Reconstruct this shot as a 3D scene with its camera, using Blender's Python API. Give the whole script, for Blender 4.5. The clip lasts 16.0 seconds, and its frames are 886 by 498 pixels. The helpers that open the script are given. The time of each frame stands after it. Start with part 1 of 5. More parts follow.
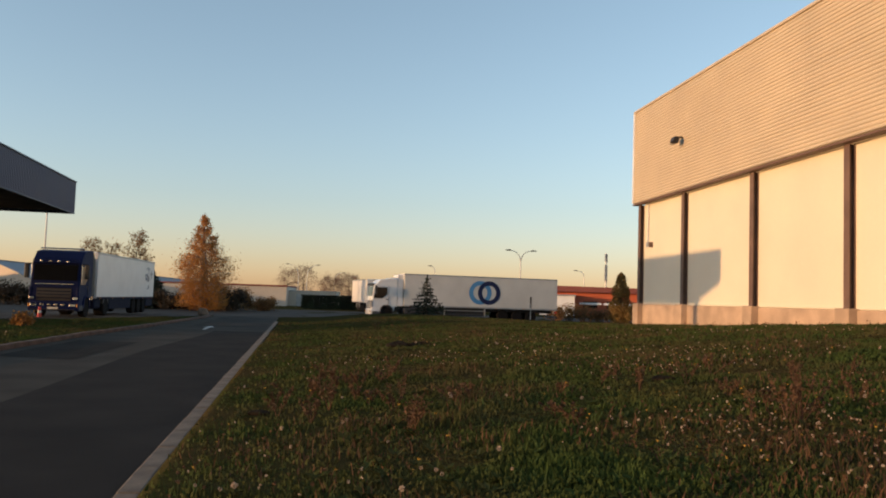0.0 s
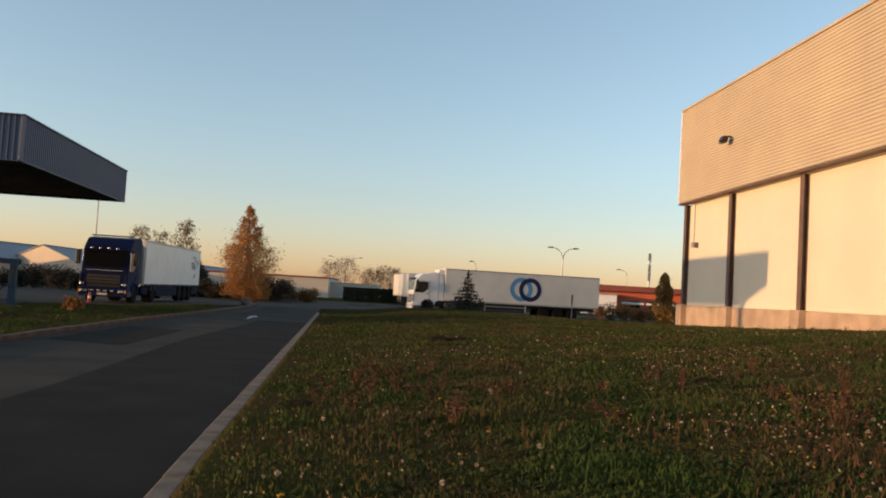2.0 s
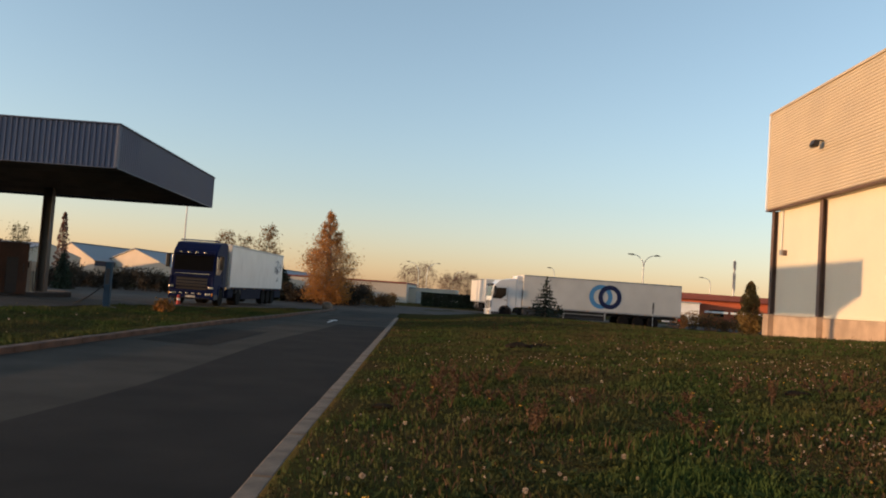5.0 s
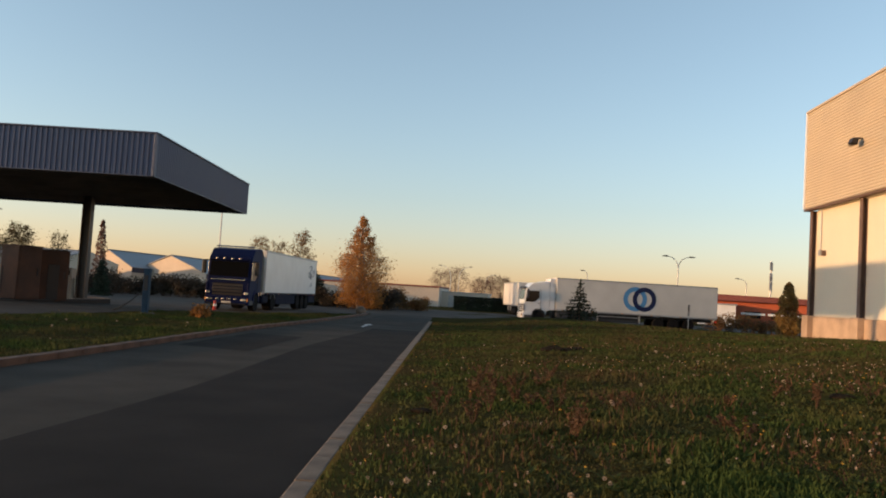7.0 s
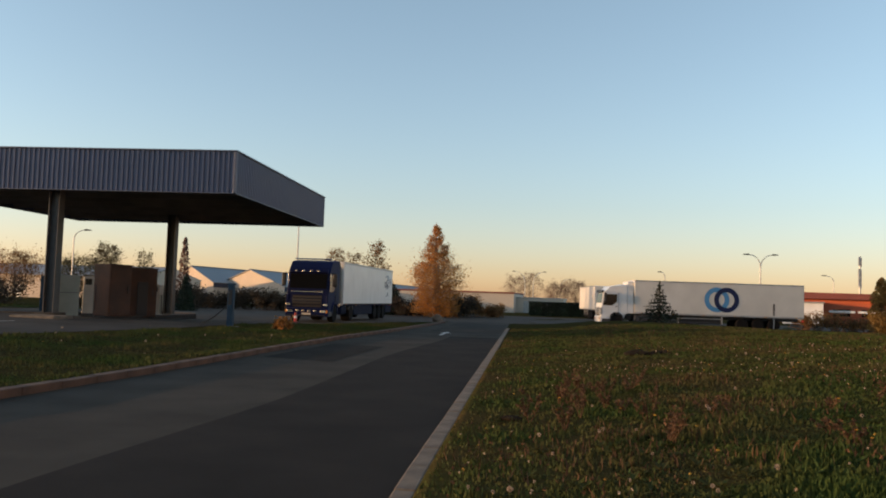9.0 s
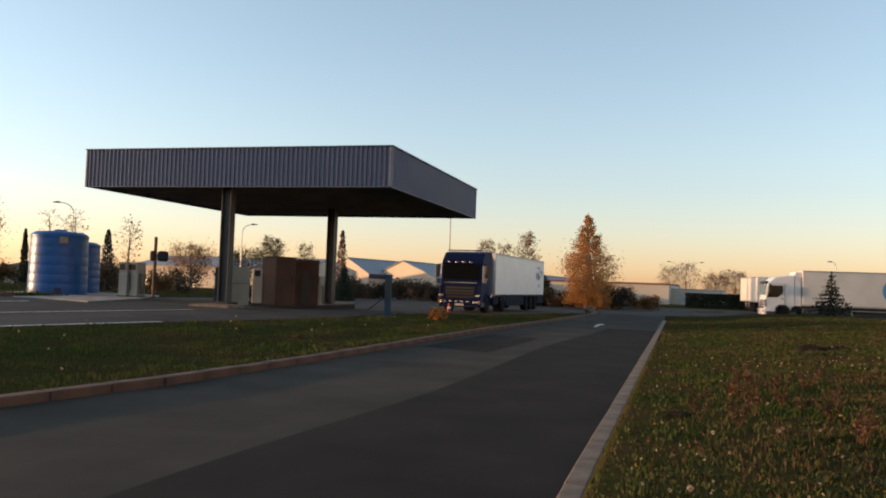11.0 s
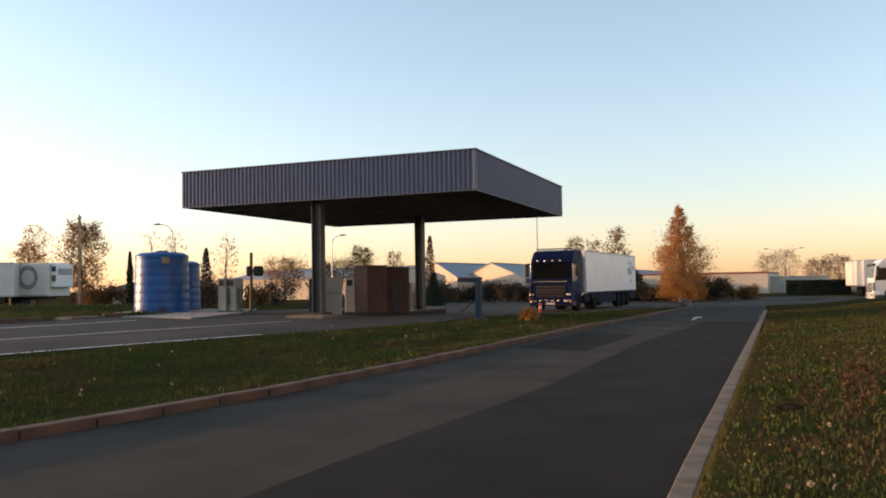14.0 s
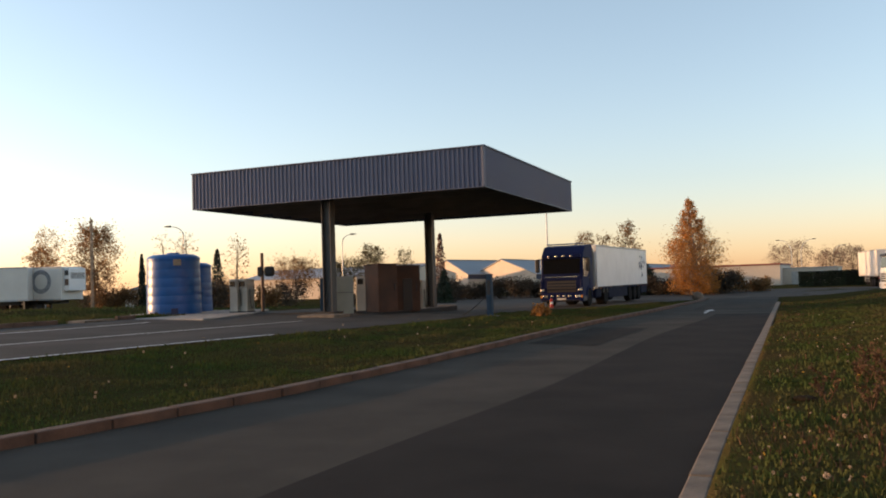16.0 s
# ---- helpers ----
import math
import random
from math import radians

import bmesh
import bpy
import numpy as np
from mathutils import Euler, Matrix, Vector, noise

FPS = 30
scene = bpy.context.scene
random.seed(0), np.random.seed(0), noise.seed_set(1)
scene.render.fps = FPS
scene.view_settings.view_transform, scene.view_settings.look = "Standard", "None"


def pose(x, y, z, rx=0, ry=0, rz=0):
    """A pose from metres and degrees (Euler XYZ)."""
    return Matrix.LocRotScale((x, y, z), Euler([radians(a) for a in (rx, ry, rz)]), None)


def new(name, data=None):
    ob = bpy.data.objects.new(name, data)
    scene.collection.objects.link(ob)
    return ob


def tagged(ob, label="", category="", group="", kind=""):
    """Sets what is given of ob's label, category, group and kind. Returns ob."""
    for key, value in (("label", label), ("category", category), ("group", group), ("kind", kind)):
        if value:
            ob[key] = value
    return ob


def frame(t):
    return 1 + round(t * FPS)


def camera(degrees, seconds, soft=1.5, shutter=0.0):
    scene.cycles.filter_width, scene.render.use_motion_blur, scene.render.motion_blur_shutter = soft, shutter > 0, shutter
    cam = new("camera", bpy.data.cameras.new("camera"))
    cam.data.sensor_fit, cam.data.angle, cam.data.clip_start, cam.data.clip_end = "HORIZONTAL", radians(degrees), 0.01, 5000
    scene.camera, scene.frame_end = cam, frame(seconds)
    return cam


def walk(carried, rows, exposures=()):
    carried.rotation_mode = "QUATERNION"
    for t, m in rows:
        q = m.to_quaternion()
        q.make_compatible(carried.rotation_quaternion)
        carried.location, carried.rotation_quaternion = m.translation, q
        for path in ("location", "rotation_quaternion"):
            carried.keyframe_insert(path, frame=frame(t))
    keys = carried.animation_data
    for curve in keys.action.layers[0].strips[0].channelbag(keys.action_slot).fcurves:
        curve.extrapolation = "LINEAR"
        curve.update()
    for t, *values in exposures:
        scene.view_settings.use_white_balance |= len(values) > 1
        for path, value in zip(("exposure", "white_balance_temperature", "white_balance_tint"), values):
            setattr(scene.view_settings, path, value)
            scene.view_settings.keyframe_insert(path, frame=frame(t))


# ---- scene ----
# The world's y runs along the service road, x to its right; the eye stands on the verge.
FOV = 56.8
EYE = 1.7
cam = camera(FOV, 16.0, soft=1.9)
ROWS = [
    (0, 0.533, 0.005, -10.25, 3.50, -1.85),
    (0.5, 0.525, 0.004, -9.94, 3.56, -2.11),
    (1, 0.518, 0.002, -9.12, 3.58, -2.79),
    (1.5, 0.510, 0.001, -8.24, 3.16, -3.20),
    (2, 0.503, -0.001, -7.42, 3.04, -3.32),
    (2.5, 0.495, -0.002, -5.82, 3.01, -3.43),
    (3, 0.487, -0.004, -4.80, 3.01, -3.17),
    (3.5, 0.480, -0.005, -4.32, 3.08, -2.80),
    (4, 0.471, -0.005, -3.40, 3.09, -3.10),
    (4.5, 0.462, -0.004, -2.63, 3.09, -3.65),
    (7, 0.379, -0.003, 0.21, 3.22, -3.51),
    (7.5, 0.343, -0.002, 0.97, 3.21, -3.18),
    (8, 0.307, -0.001, 2.13, 3.36, -2.60),
    (8.5, 0.261, -0.001, 3.67, 3.37, -2.34),
    (9, 0.215, -0.000, 5.35, 3.46, -1.92),
    (9.5, 0.165, 0.000, 7.89, 3.69, -0.93),
    (10, 0.115, 0.001, 11.67, 3.91, -2.97),
    (12.5, 0.014, 0.003, 19.48, 0.07, 0.19),
    (13, 0.009, 0.002, 19.94, 0.96, -0.72),
    (13.5, 0.004, 0.001, 21.07, 1.94, 0.30),
    (14, -0.001, 0.000, 21.95, 2.57, 0.90),
    (14.5, -0.001, 0.000, 22.56, 2.60, 1.17),
    (15, -0.000, 0.000, 22.60, 2.64, 1.23),
    (15.5, -0.000, 0.000, 22.57, 2.47, 1.56),
    (16, 0.000, -0.000, 22.70, 2.40, 1.87),
]
walk(cam, [(t, pose(x, y, EYE, 90 + pitch, roll, yaw)) for t, x, y, yaw, pitch, roll in ROWS],
     exposures=[(0.0, 1.40, 7000, 21), (4.5, 1.46, 7000, 21), (9.0, 1.50, 7000, 21), (12.5, 1.98, 7380, 26), (13.0, 2.04, 7380, 26), (13.5, 2.01, 7380, 26), (14.5, 1.86, 7380, 26), (16.0, 1.82, 7380, 26)])

# ---- world, sun ----
SUN_ELEV, SUN_FROM = 4.4, -102.3   # degrees; SUN_FROM is clockwise from +y
world = bpy.data.worlds.new("sky")
scene.world = world
world.use_nodes = True
wn = world.node_tree.nodes
sky = wn.new("ShaderNodeTexSky")
sky.sky_type = "NISHITA"
sky.sun_disc = False
sky.sun_elevation = radians(SUN_ELEV)
sky.sun_rotation = radians(SUN_FROM)
sky.air_density, sky.dust_density, sky.ozone_density = 1.0, 0.5, 2.5
bg = wn["Background"]
bg.inputs["Strength"].default_value = 0.15
haze = wn.new("ShaderNodeHueSaturation")
haze.inputs["Saturation"].default_value = 0.83
world.node_tree.links.new(sky.outputs[0], haze.inputs["Color"])
# thin evening haze: rosier low down, a clearer blue overhead
split, join = wn.new("ShaderNodeSeparateColor"), wn.new("ShaderNodeCombineColor")
wl = world.node_tree.links
wl.new(haze.outputs[0], split.inputs[0])
HAZE, COOL = 0.24, 0.08
last = None
for k, gain in ((2, HAZE / 2 + COOL), (0, HAZE / 2 - COOL), (1, 1 - HAZE)):
    nd = wn.new("ShaderNodeMath")
    nd.operation = "MULTIPLY_ADD"
    wl.new(split.outputs[k], nd.inputs[0])
    nd.inputs[1].default_value, nd.inputs[2].default_value = gain, 0.0
    if last:
        wl.new(last.outputs[0], nd.inputs[2])
    last = nd
wl.new(last.outputs[0], join.inputs[1])
wl.new(split.outputs[0], join.inputs[0])
wl.new(split.outputs[2], join.inputs[2])
wl.new(join.outputs[0], bg.inputs[0])
sun = new("sun", bpy.data.lights.new("sun", "SUN"))
sun.data.energy, sun.data.angle, sun.data.color = 1.5, radians(0.6), (1.0, 0.64, 0.31)
a, e = radians(SUN_FROM), radians(SUN_ELEV)
way = Vector((-math.sin(a) * math.cos(e), -math.cos(a) * math.cos(e), -math.sin(e)))
sun.matrix_world = Matrix.Translation((-60, -20, 60)) @ way.to_track_quat("-Z", "Y").to_matrix().to_4x4()


# ---- materials ----
def mat(name, color, rough=0.7, metal=0.0, vary=0.15, scale=6.0, fine=60.0, bump=0.1, spec=0.5, second=None, per=0.0, trans=0.0, coat=0.0, grime=0.0):
    """A surface with coarse blotches, fine grain, a little relief and, where per is set, a shift from piece to piece."""
    m = bpy.data.materials.new(name)
    m.use_nodes = True
    n, l = m.node_tree.nodes, m.node_tree.links
    b = n["Principled BSDF"]
    co = n.new("ShaderNodeTexCoord").outputs["Object"]
    big = n.new("ShaderNodeTexNoise")
    big.inputs["Scale"].default_value, big.inputs["Detail"].default_value = scale, 5
    small = n.new("ShaderNodeTexNoise")
    small.inputs["Scale"].default_value, small.inputs["Detail"].default_value = fine, 3
    l.new(co, big.inputs["Vector"]), l.new(co, small.inputs["Vector"])
    mix = n.new("ShaderNodeMixRGB")
    second = second or tuple(c * (1 - vary * 2.2) for c in color)
    mix.inputs[1].default_value, mix.inputs[2].default_value = (*second, 1), (*color, 1)
    ramp = n.new("ShaderNodeMapRange")
    ramp.inputs[1].default_value, ramp.inputs[2].default_value = 0.35, 0.65
    l.new(big.outputs[0], ramp.inputs[0]), l.new(ramp.outputs[0], mix.inputs[0])
    hsv = n.new("ShaderNodeHueSaturation")
    grain = n.new("ShaderNodeMapRange")
    grain.inputs[3].default_value, grain.inputs[4].default_value = 1 - vary * 1.3, 1 + vary * 1.3
    l.new(small.outputs[0], grain.inputs[0])
    value = grain.outputs[0]
    if per:
        info = n.new("ShaderNodeObjectInfo")
        isl = n.new("ShaderNodeNewGeometry")
        add = n.new("ShaderNodeMath")
        l.new(info.outputs["Random"], add.inputs[0]), l.new(isl.outputs["Random Per Island"], add.inputs[1])
        sp = n.new("ShaderNodeMapRange")
        sp.inputs[2].default_value, sp.inputs[3].default_value, sp.inputs[4].default_value = 2.0, 1 - per, 1 + per
        l.new(add.outputs[0], sp.inputs[0])
        mul = n.new("ShaderNodeMath")
        mul.operation = "MULTIPLY"
        l.new(value, mul.inputs[0]), l.new(sp.outputs[0], mul.inputs[1])
        value = mul.outputs[0]
    l.new(value, hsv.inputs["Value"]), l.new(mix.outputs[0], hsv.inputs["Color"]), l.new(hsv.outputs[0], b.inputs["Base Color"])
    rr = n.new("ShaderNodeMapRange")
    rr.inputs[3].default_value, rr.inputs[4].default_value = max(0.02, rough - 0.12), min(1, rough + 0.12)
    l.new(big.outputs[0], rr.inputs[0]), l.new(rr.outputs[0], b.inputs["Roughness"])
    b.inputs["Metallic"].default_value = metal
    b.inputs["Specular IOR Level"].default_value = spec
    b.inputs["Coat Weight"].default_value = coat
    if bump:
        bp = n.new("ShaderNodeBump")
        bp.inputs["Strength"].default_value, bp.inputs["Distance"].default_value = bump, 0.02
        l.new(small.outputs[0], bp.inputs["Height"]), l.new(bp.outputs[0], b.inputs["Normal"])
    if trans:
        tl = n.new("ShaderNodeBsdfTranslucent")
        l.new(hsv.outputs[0], tl.inputs["Color"])
        ms = n.new("ShaderNodeMixShader")
        ms.inputs[0].default_value = trans
        l.new(b.outputs[0], ms.inputs[1]), l.new(tl.outputs[0], ms.inputs[2]), l.new(ms.outputs[0], n["Material Output"].inputs[0])
    return m


SOIL = mat("lawn_soil", (0.040, 0.042, 0.014), 0.95, vary=0.3, scale=0.5, fine=25, bump=0.8, second=(0.060, 0.043, 0.019), spec=0.0)
EARTH = mat("loose_earth", (0.030, 0.022, 0.014), 0.98, vary=0.3, scale=6, fine=60, bump=0.9, spec=0.05)
GRASS = mat("grass_blade", (0.043, 0.068, 0.019), 0.8, vary=0.24, scale=0.5, fine=6, bump=0, second=(0.070, 0.063, 0.026), per=0.28, trans=0.15, spec=0.05)
LUSH = mat("lush_grass_blade", (0.052, 0.086, 0.024), 0.75, vary=0.25, scale=1.5, fine=6, bump=0, per=0.3, trans=0.25, spec=0.15)
DRY = mat("dry_stalk", (0.13, 0.065, 0.03), 0.9, vary=0.25, scale=2, per=0.4, bump=0, trans=0.2)
SEED = mat("seed_head", (0.5, 0.38, 0.28), 0.9, vary=0.1, per=0.35, bump=0, trans=0.4)
YELLOW = mat("dandelion_yellow", (0.5, 0.28, 0.03), 0.8, vary=0.1, per=0.2, bump=0)
ASPHALT_OLD = mat("worn_asphalt", (0.071, 0.062, 0.051), 0.95, vary=0.18, scale=0.5, fine=70, bump=0.35, spec=0.08)
ASPHALT_NEW = mat("dark_asphalt", (0.037, 0.032, 0.028), 0.95, vary=0.16, scale=0.7, fine=80, bump=0.3, spec=0.06)
ASPHALT_MID = mat("patched_asphalt", (0.052, 0.046, 0.040), 0.95, vary=0.18, scale=0.6, fine=70, bump=0.3, spec=0.08)
YARD = mat("yard_asphalt", (0.082, 0.069, 0.059), 0.95, vary=0.18, scale=0.4, fine=50, bump=0.3, spec=0.1)
KERB = mat("kerb_concrete", (0.20, 0.15, 0.108), 0.95, vary=0.2, scale=3, fine=45, bump=0.4, per=0.12)
PALECON = mat("pale_concrete", (0.36, 0.32, 0.28), 0.95, vary=0.2, scale=2.5, fine=40, bump=0.35)
KERB_RED = mat("weathered_kerb", (0.12, 0.072, 0.052), 0.95, vary=0.2, scale=2, fine=45, bump=0.4, per=0.12)
LINE = mat("road_paint", (0.68, 0.66, 0.62), 0.8, vary=0.2, scale=4, fine=30, bump=0.1)
CLAD = mat("beige_cladding", (0.52, 0.42, 0.29), 0.55, vary=0.05, scale=0.4, fine=12, bump=0.03, per=0.03)
PANEL = mat("cream_wall_panel", (0.70, 0.62, 0.47), 0.7, vary=0.03, scale=0.3, fine=15, bump=0.03, per=0.02)
STEELBROWN = mat("brown_steel", (0.17, 0.105, 0.08), 0.6, spec=0.2, vary=0.12, scale=1.5, bump=0.05)
PLINTH = mat("plinth_concrete", (0.50, 0.35, 0.24), 0.9, vary=0.14, scale=0.9, fine=40, bump=0.3)
CANOPY = mat("blue_grey_sheet", (0.068, 0.088, 0.148), 0.45, metal=0.3, vary=0.06, scale=0.7, fine=14, bump=0.03)
CANOPY_TRIM = mat("blue_grey_trim", (0.085, 0.10, 0.145), 0.45, metal=0.3, vary=0.06, scale=1)
SOFFIT = mat("dark_soffit", (0.21, 0.18, 0.155), 0.8, vary=0.15, scale=0.8)
COLUMN = mat("grey_painted_steel", (0.06, 0.058, 0.058), 0.55, vary=0.15, scale=1.5, bump=0.08)
WHITE = mat("white_paint", (0.78, 0.77, 0.75), 0.35, vary=0.05, scale=0.8, fine=20, bump=0.02)
TRAILER_W = mat("white_trailer_panel", (0.68, 0.64, 0.58), 0.45, vary=0.05, scale=0.6, fine=18, bump=0.02)
CABW = mat("white_cab_paint", (0.74, 0.74, 0.73), 0.3, vary=0.03, scale=1, bump=0, coat=0.4)
CABB = mat("blue_cab_paint", (0.0035, 0.010, 0.058), 0.55, vary=0.1, scale=1, bump=0, coat=0.0, spec=0.1)
BLUESKIRT = mat("navy_skirt", (0.006, 0.009, 0.028), 0.7, spec=0.1, vary=0.1)
BLACK = mat("black_plastic", (0.02, 0.02, 0.022), 0.55, vary=0.1)
TYRE = mat("tyre_rubber", (0.013, 0.012, 0.012), 0.9, spec=0.1, vary=0.15, fine=40, bump=0.3)
RIM = mat("wheel_rim_steel", (0.04, 0.04, 0.04), 0.6, metal=0.0, spec=0.2, vary=0.1)
DARKKERB = mat("dark_concrete", (0.03, 0.024, 0.02), 0.95, vary=0.2, scale=2, bump=0.3)
CHASSIS = mat("chassis_steel", (0.05, 0.05, 0.055), 0.6, vary=0.15)
CHROME = mat("bright_metal", (0.7, 0.7, 0.7), 0.2, metal=1.0, vary=0.05, bump=0)
RED = mat("red_lens", (0.5, 0.03, 0.02), 0.3, vary=0.05, bump=0)
ORANGE = mat("amber_lens", (0.8, 0.3, 0.03), 0.3, vary=0.05, bump=0)
LOGO_L = mat("light_blue_print", (0.08, 0.28, 0.52), 0.4, vary=0.04, bump=0)
LOGO_D = mat("navy_print", (0.008, 0.015, 0.07), 0.4, vary=0.04, bump=0)
PRINT = mat("grey_print", (0.3, 0.3, 0.31), 0.5, vary=0.2, bump=0)
GLASS = mat("dark_glass", (0.008, 0.009, 0.011), 0.1, vary=0.05, bump=0, spec=0.25)
TANKBLUE = mat("blue_polyethylene", (0.003, 0.095, 0.31), 0.34, vary=0.12, scale=1.2, bump=0.03, spec=0.33)
RUST = mat("rust_brown_cabinet", (0.080, 0.036, 0.022), 0.75, vary=0.22, scale=1.3, fine=25, bump=0.15)
PUMP = mat("pump_white", (0.36, 0.34, 0.30), 0.45, vary=0.1, scale=1.5)
PUMPGREEN = mat("pale_green_panel", (0.24, 0.25, 0.21), 0.5, vary=0.1, scale=1.5)
POSTBLUE = mat("blue_post", (0.02, 0.055, 0.095), 0.6, spec=0.2, vary=0.15, scale=2)
GALV = mat("galvanised_steel", (0.45, 0.45, 0.45), 0.45, metal=0.6, vary=0.1, scale=2)
WOODPOLE = mat("pole_wood", (0.28, 0.22, 0.16), 0.85, vary=0.2, scale=2, fine=30, bump=0.3)
BARK = mat("bark", (0.12, 0.085, 0.06), 0.9, vary=0.3, scale=4, fine=40, bump=0.5)
BIRCHBARK = mat("birch_bark", (0.3, 0.26, 0.22), 0.85, vary=0.3, scale=4, fine=30, bump=0.3)
LEAF_ORANGE = mat("orange_leaf", (0.44, 0.19, 0.045), 0.7, vary=0.25, scale=0.4, per=0.45, bump=0, second=(0.36, 0.175, 0.05), trans=0.5)
LEAF_BROWN = mat("brown_leaf", (0.30, 0.155, 0.06), 0.8, vary=0.25, scale=0.5, per=0.45, bump=0, trans=0.5)
LEAF_OLIVE = mat("olive_leaf", (0.13, 0.10, 0.035), 0.8, vary=0.25, scale=0.5, per=0.45, bump=0, trans=0.35)
LEAF_RED = mat("reddish_twig_leaf", (0.27, 0.145, 0.105), 0.8, vary=0.25, scale=0.5, per=0.4, bump=0, trans=0.4)
LEAF_DARK = mat("dark_hedge_leaf", (0.088, 0.062, 0.038), 0.8, vary=0.3, scale=0.5, per=0.5, bump=0, trans=0.2)
NEEDLE = mat("conifer_needle", (0.022, 0.04, 0.02), 0.8, vary=0.25, scale=0.7, per=0.5, bump=0, trans=0.15)
CYPRESS = mat("cypress_leaf", (0.38, 0.22, 0.06), 0.8, vary=0.25, scale=0.9, per=0.5, bump=0, trans=0.35)
ROOFBLUE = mat("blue_grey_roof", (0.26, 0.27, 0.285), 0.6, metal=0.0, vary=0.06, scale=0.2, fine=4)
SHEDWALL = mat("cream_shed_wall", (0.58, 0.47, 0.36), 0.8, vary=0.08, scale=0.2, fine=5)
SHEDDARK = mat("dark_blue_fascia", (0.045, 0.052, 0.085), 0.6, vary=0.1, scale=0.3)
FARWALL = mat("pale_far_wall", (0.58, 0.5, 0.41), 0.8, vary=0.08, scale=0.1, fine=3)
REDWALL = mat("orange_red_wall", (0.55, 0.12, 0.05), 0.7, vary=0.08, scale=0.2, fine=3)
REDROOF = mat("dark_red_roof", (0.22, 0.06, 0.045), 0.8, vary=0.1, scale=0.2, fine=3)


# ---- building blocks ----
def link(name, mesh, material, parent=None, label=""):
    ob = new(name, mesh)
    if material:
        mesh.materials.append(material)
    if parent:
        ob.parent = parent
    if label:
        ob["label"] = label
    return ob


def part(name, bm, material, parent, label="", smooth=False):
    """Links a bmesh as one mesh object under a thing or under a part."""
    mesh = bpy.data.meshes.new(name)
    bm.normal_update()
    if smooth:
        for f in bm.faces:
            f.smooth = True
    bm.to_mesh(mesh)
    bm.free()
    return link(name, mesh, material, parent, label)


def thing(name, label, category, m=None, group="", kind=""):
    ob = new(name)
    ob.empty_display_size = 0.3
    if m is not None:
        ob.matrix_world = m
    return tagged(ob, label, category, group, kind)


def box(x0, x1, y0, y1, z0, z1, bev=0.0, bm=None):
    bm = bm or bmesh.new()
    made = bmesh.ops.create_cube(bm, size=1, matrix=Matrix.Translation(((x0 + x1) / 2, (y0 + y1) / 2, (z0 + z1) / 2)) @ Matrix.Diagonal((x1 - x0, y1 - y0, z1 - z0, 1)))
    if bev:
        es = list({e for v in made["verts"] for e in v.link_edges})
        bmesh.ops.bevel(bm, geom=es, offset=bev, segments=2, affect="EDGES", profile=0.5)
    return bm


def tube(p, q, r0, r1=None, seg=12, bm=None):
    """A closed tapered cylinder from p to q."""
    bm = bm or bmesh.new()
    p, q = Vector(p), Vector(q)
    m = Matrix.Translation((p + q) / 2) @ (q - p).to_track_quat("Z", "Y").to_matrix().to_4x4()
    bmesh.ops.create_cone(bm, cap_ends=True, segments=seg, radius1=r0, radius2=r0 if r1 is None else r1, depth=(q - p).length, matrix=m)
    return bm


def prism(outline, y0, y1, bev=0.0, bm=None):
    """An outline in x and z, drawn out along y, with its edges rounded."""
    bm = bm or bmesh.new()
    a_ = [bm.verts.new((x, y0, z)) for x, z in outline]
    b_ = [bm.verts.new((x, y1, z)) for x, z in outline]
    faces = [bm.faces.new(a_), bm.faces.new(b_[::-1])]
    k = len(outline)
    for i in range(k):
        faces.append(bm.faces.new((a_[i], b_[i], b_[(i + 1) % k], a_[(i + 1) % k])))
    bmesh.ops.recalc_face_normals(bm, faces=faces)
    if bev:
        bmesh.ops.bevel(bm, geom=list({e for f in faces for e in f.edges}), offset=bev, segments=2, affect="EDGES", profile=0.5)
    return bm


def lathe(profile, seg=40):
    bm = bmesh.new()
    rings = [[bm.verts.new((r * math.cos(t), r * math.sin(t), z)) for t in (2 * math.pi * i / seg for i in range(seg))] for r, z in profile]
    for a_, b_ in zip(rings, rings[1:]):
        for i in range(seg):
            bm.faces.new((a_[i], a_[(i + 1) % seg], b_[(i + 1) % seg], b_[i]))
    bm.faces.new(rings[0][::-1]), bm.faces.new(rings[-1])
    return bm


def pydata(name, verts, faces, material, parent=None, smooth=False, label=""):
    mesh = bpy.data.meshes.new(name)
    mesh.from_pydata(verts, [], faces)
    if smooth:
        mesh.polygons.foreach_set("use_smooth", [True] * len(mesh.polygons))
    mesh.update()
    return link(name, mesh, material, parent, label)


def step(v, a_, b_):
    t = min(1.0, max(0.0, (v - a_) / (b_ - a_)))
    return t * t * (3 - 2 * t)


# ---- the lie of the land ----
KERB_X0, KERB_X1 = -0.81, -0.61         # right kerb of the service road
ROAD_END = 49.0


def kerb_dx(y):
    """The lawn kerb leans away a little with distance."""
    return 0.0064 * min(46.0, max(0.0, y - 8))


def left_kerb(y):
    """The road's left edge."""
    return float(np.interp(y, (-30, 6.6, 11, 16, 24, 31, 40, 55), (-13.8, -8.12, -7.38, -7.06, -6.85, -6.55, -5.85, -5.0)))


def island_edge(y):
    """The far edge of the grass island, along the forecourt."""
    if y < 28:
        return -14.55 + (y - 11.8) * 0.165
    return -11.88 + 6.7 * step(y, 36.5, 58)


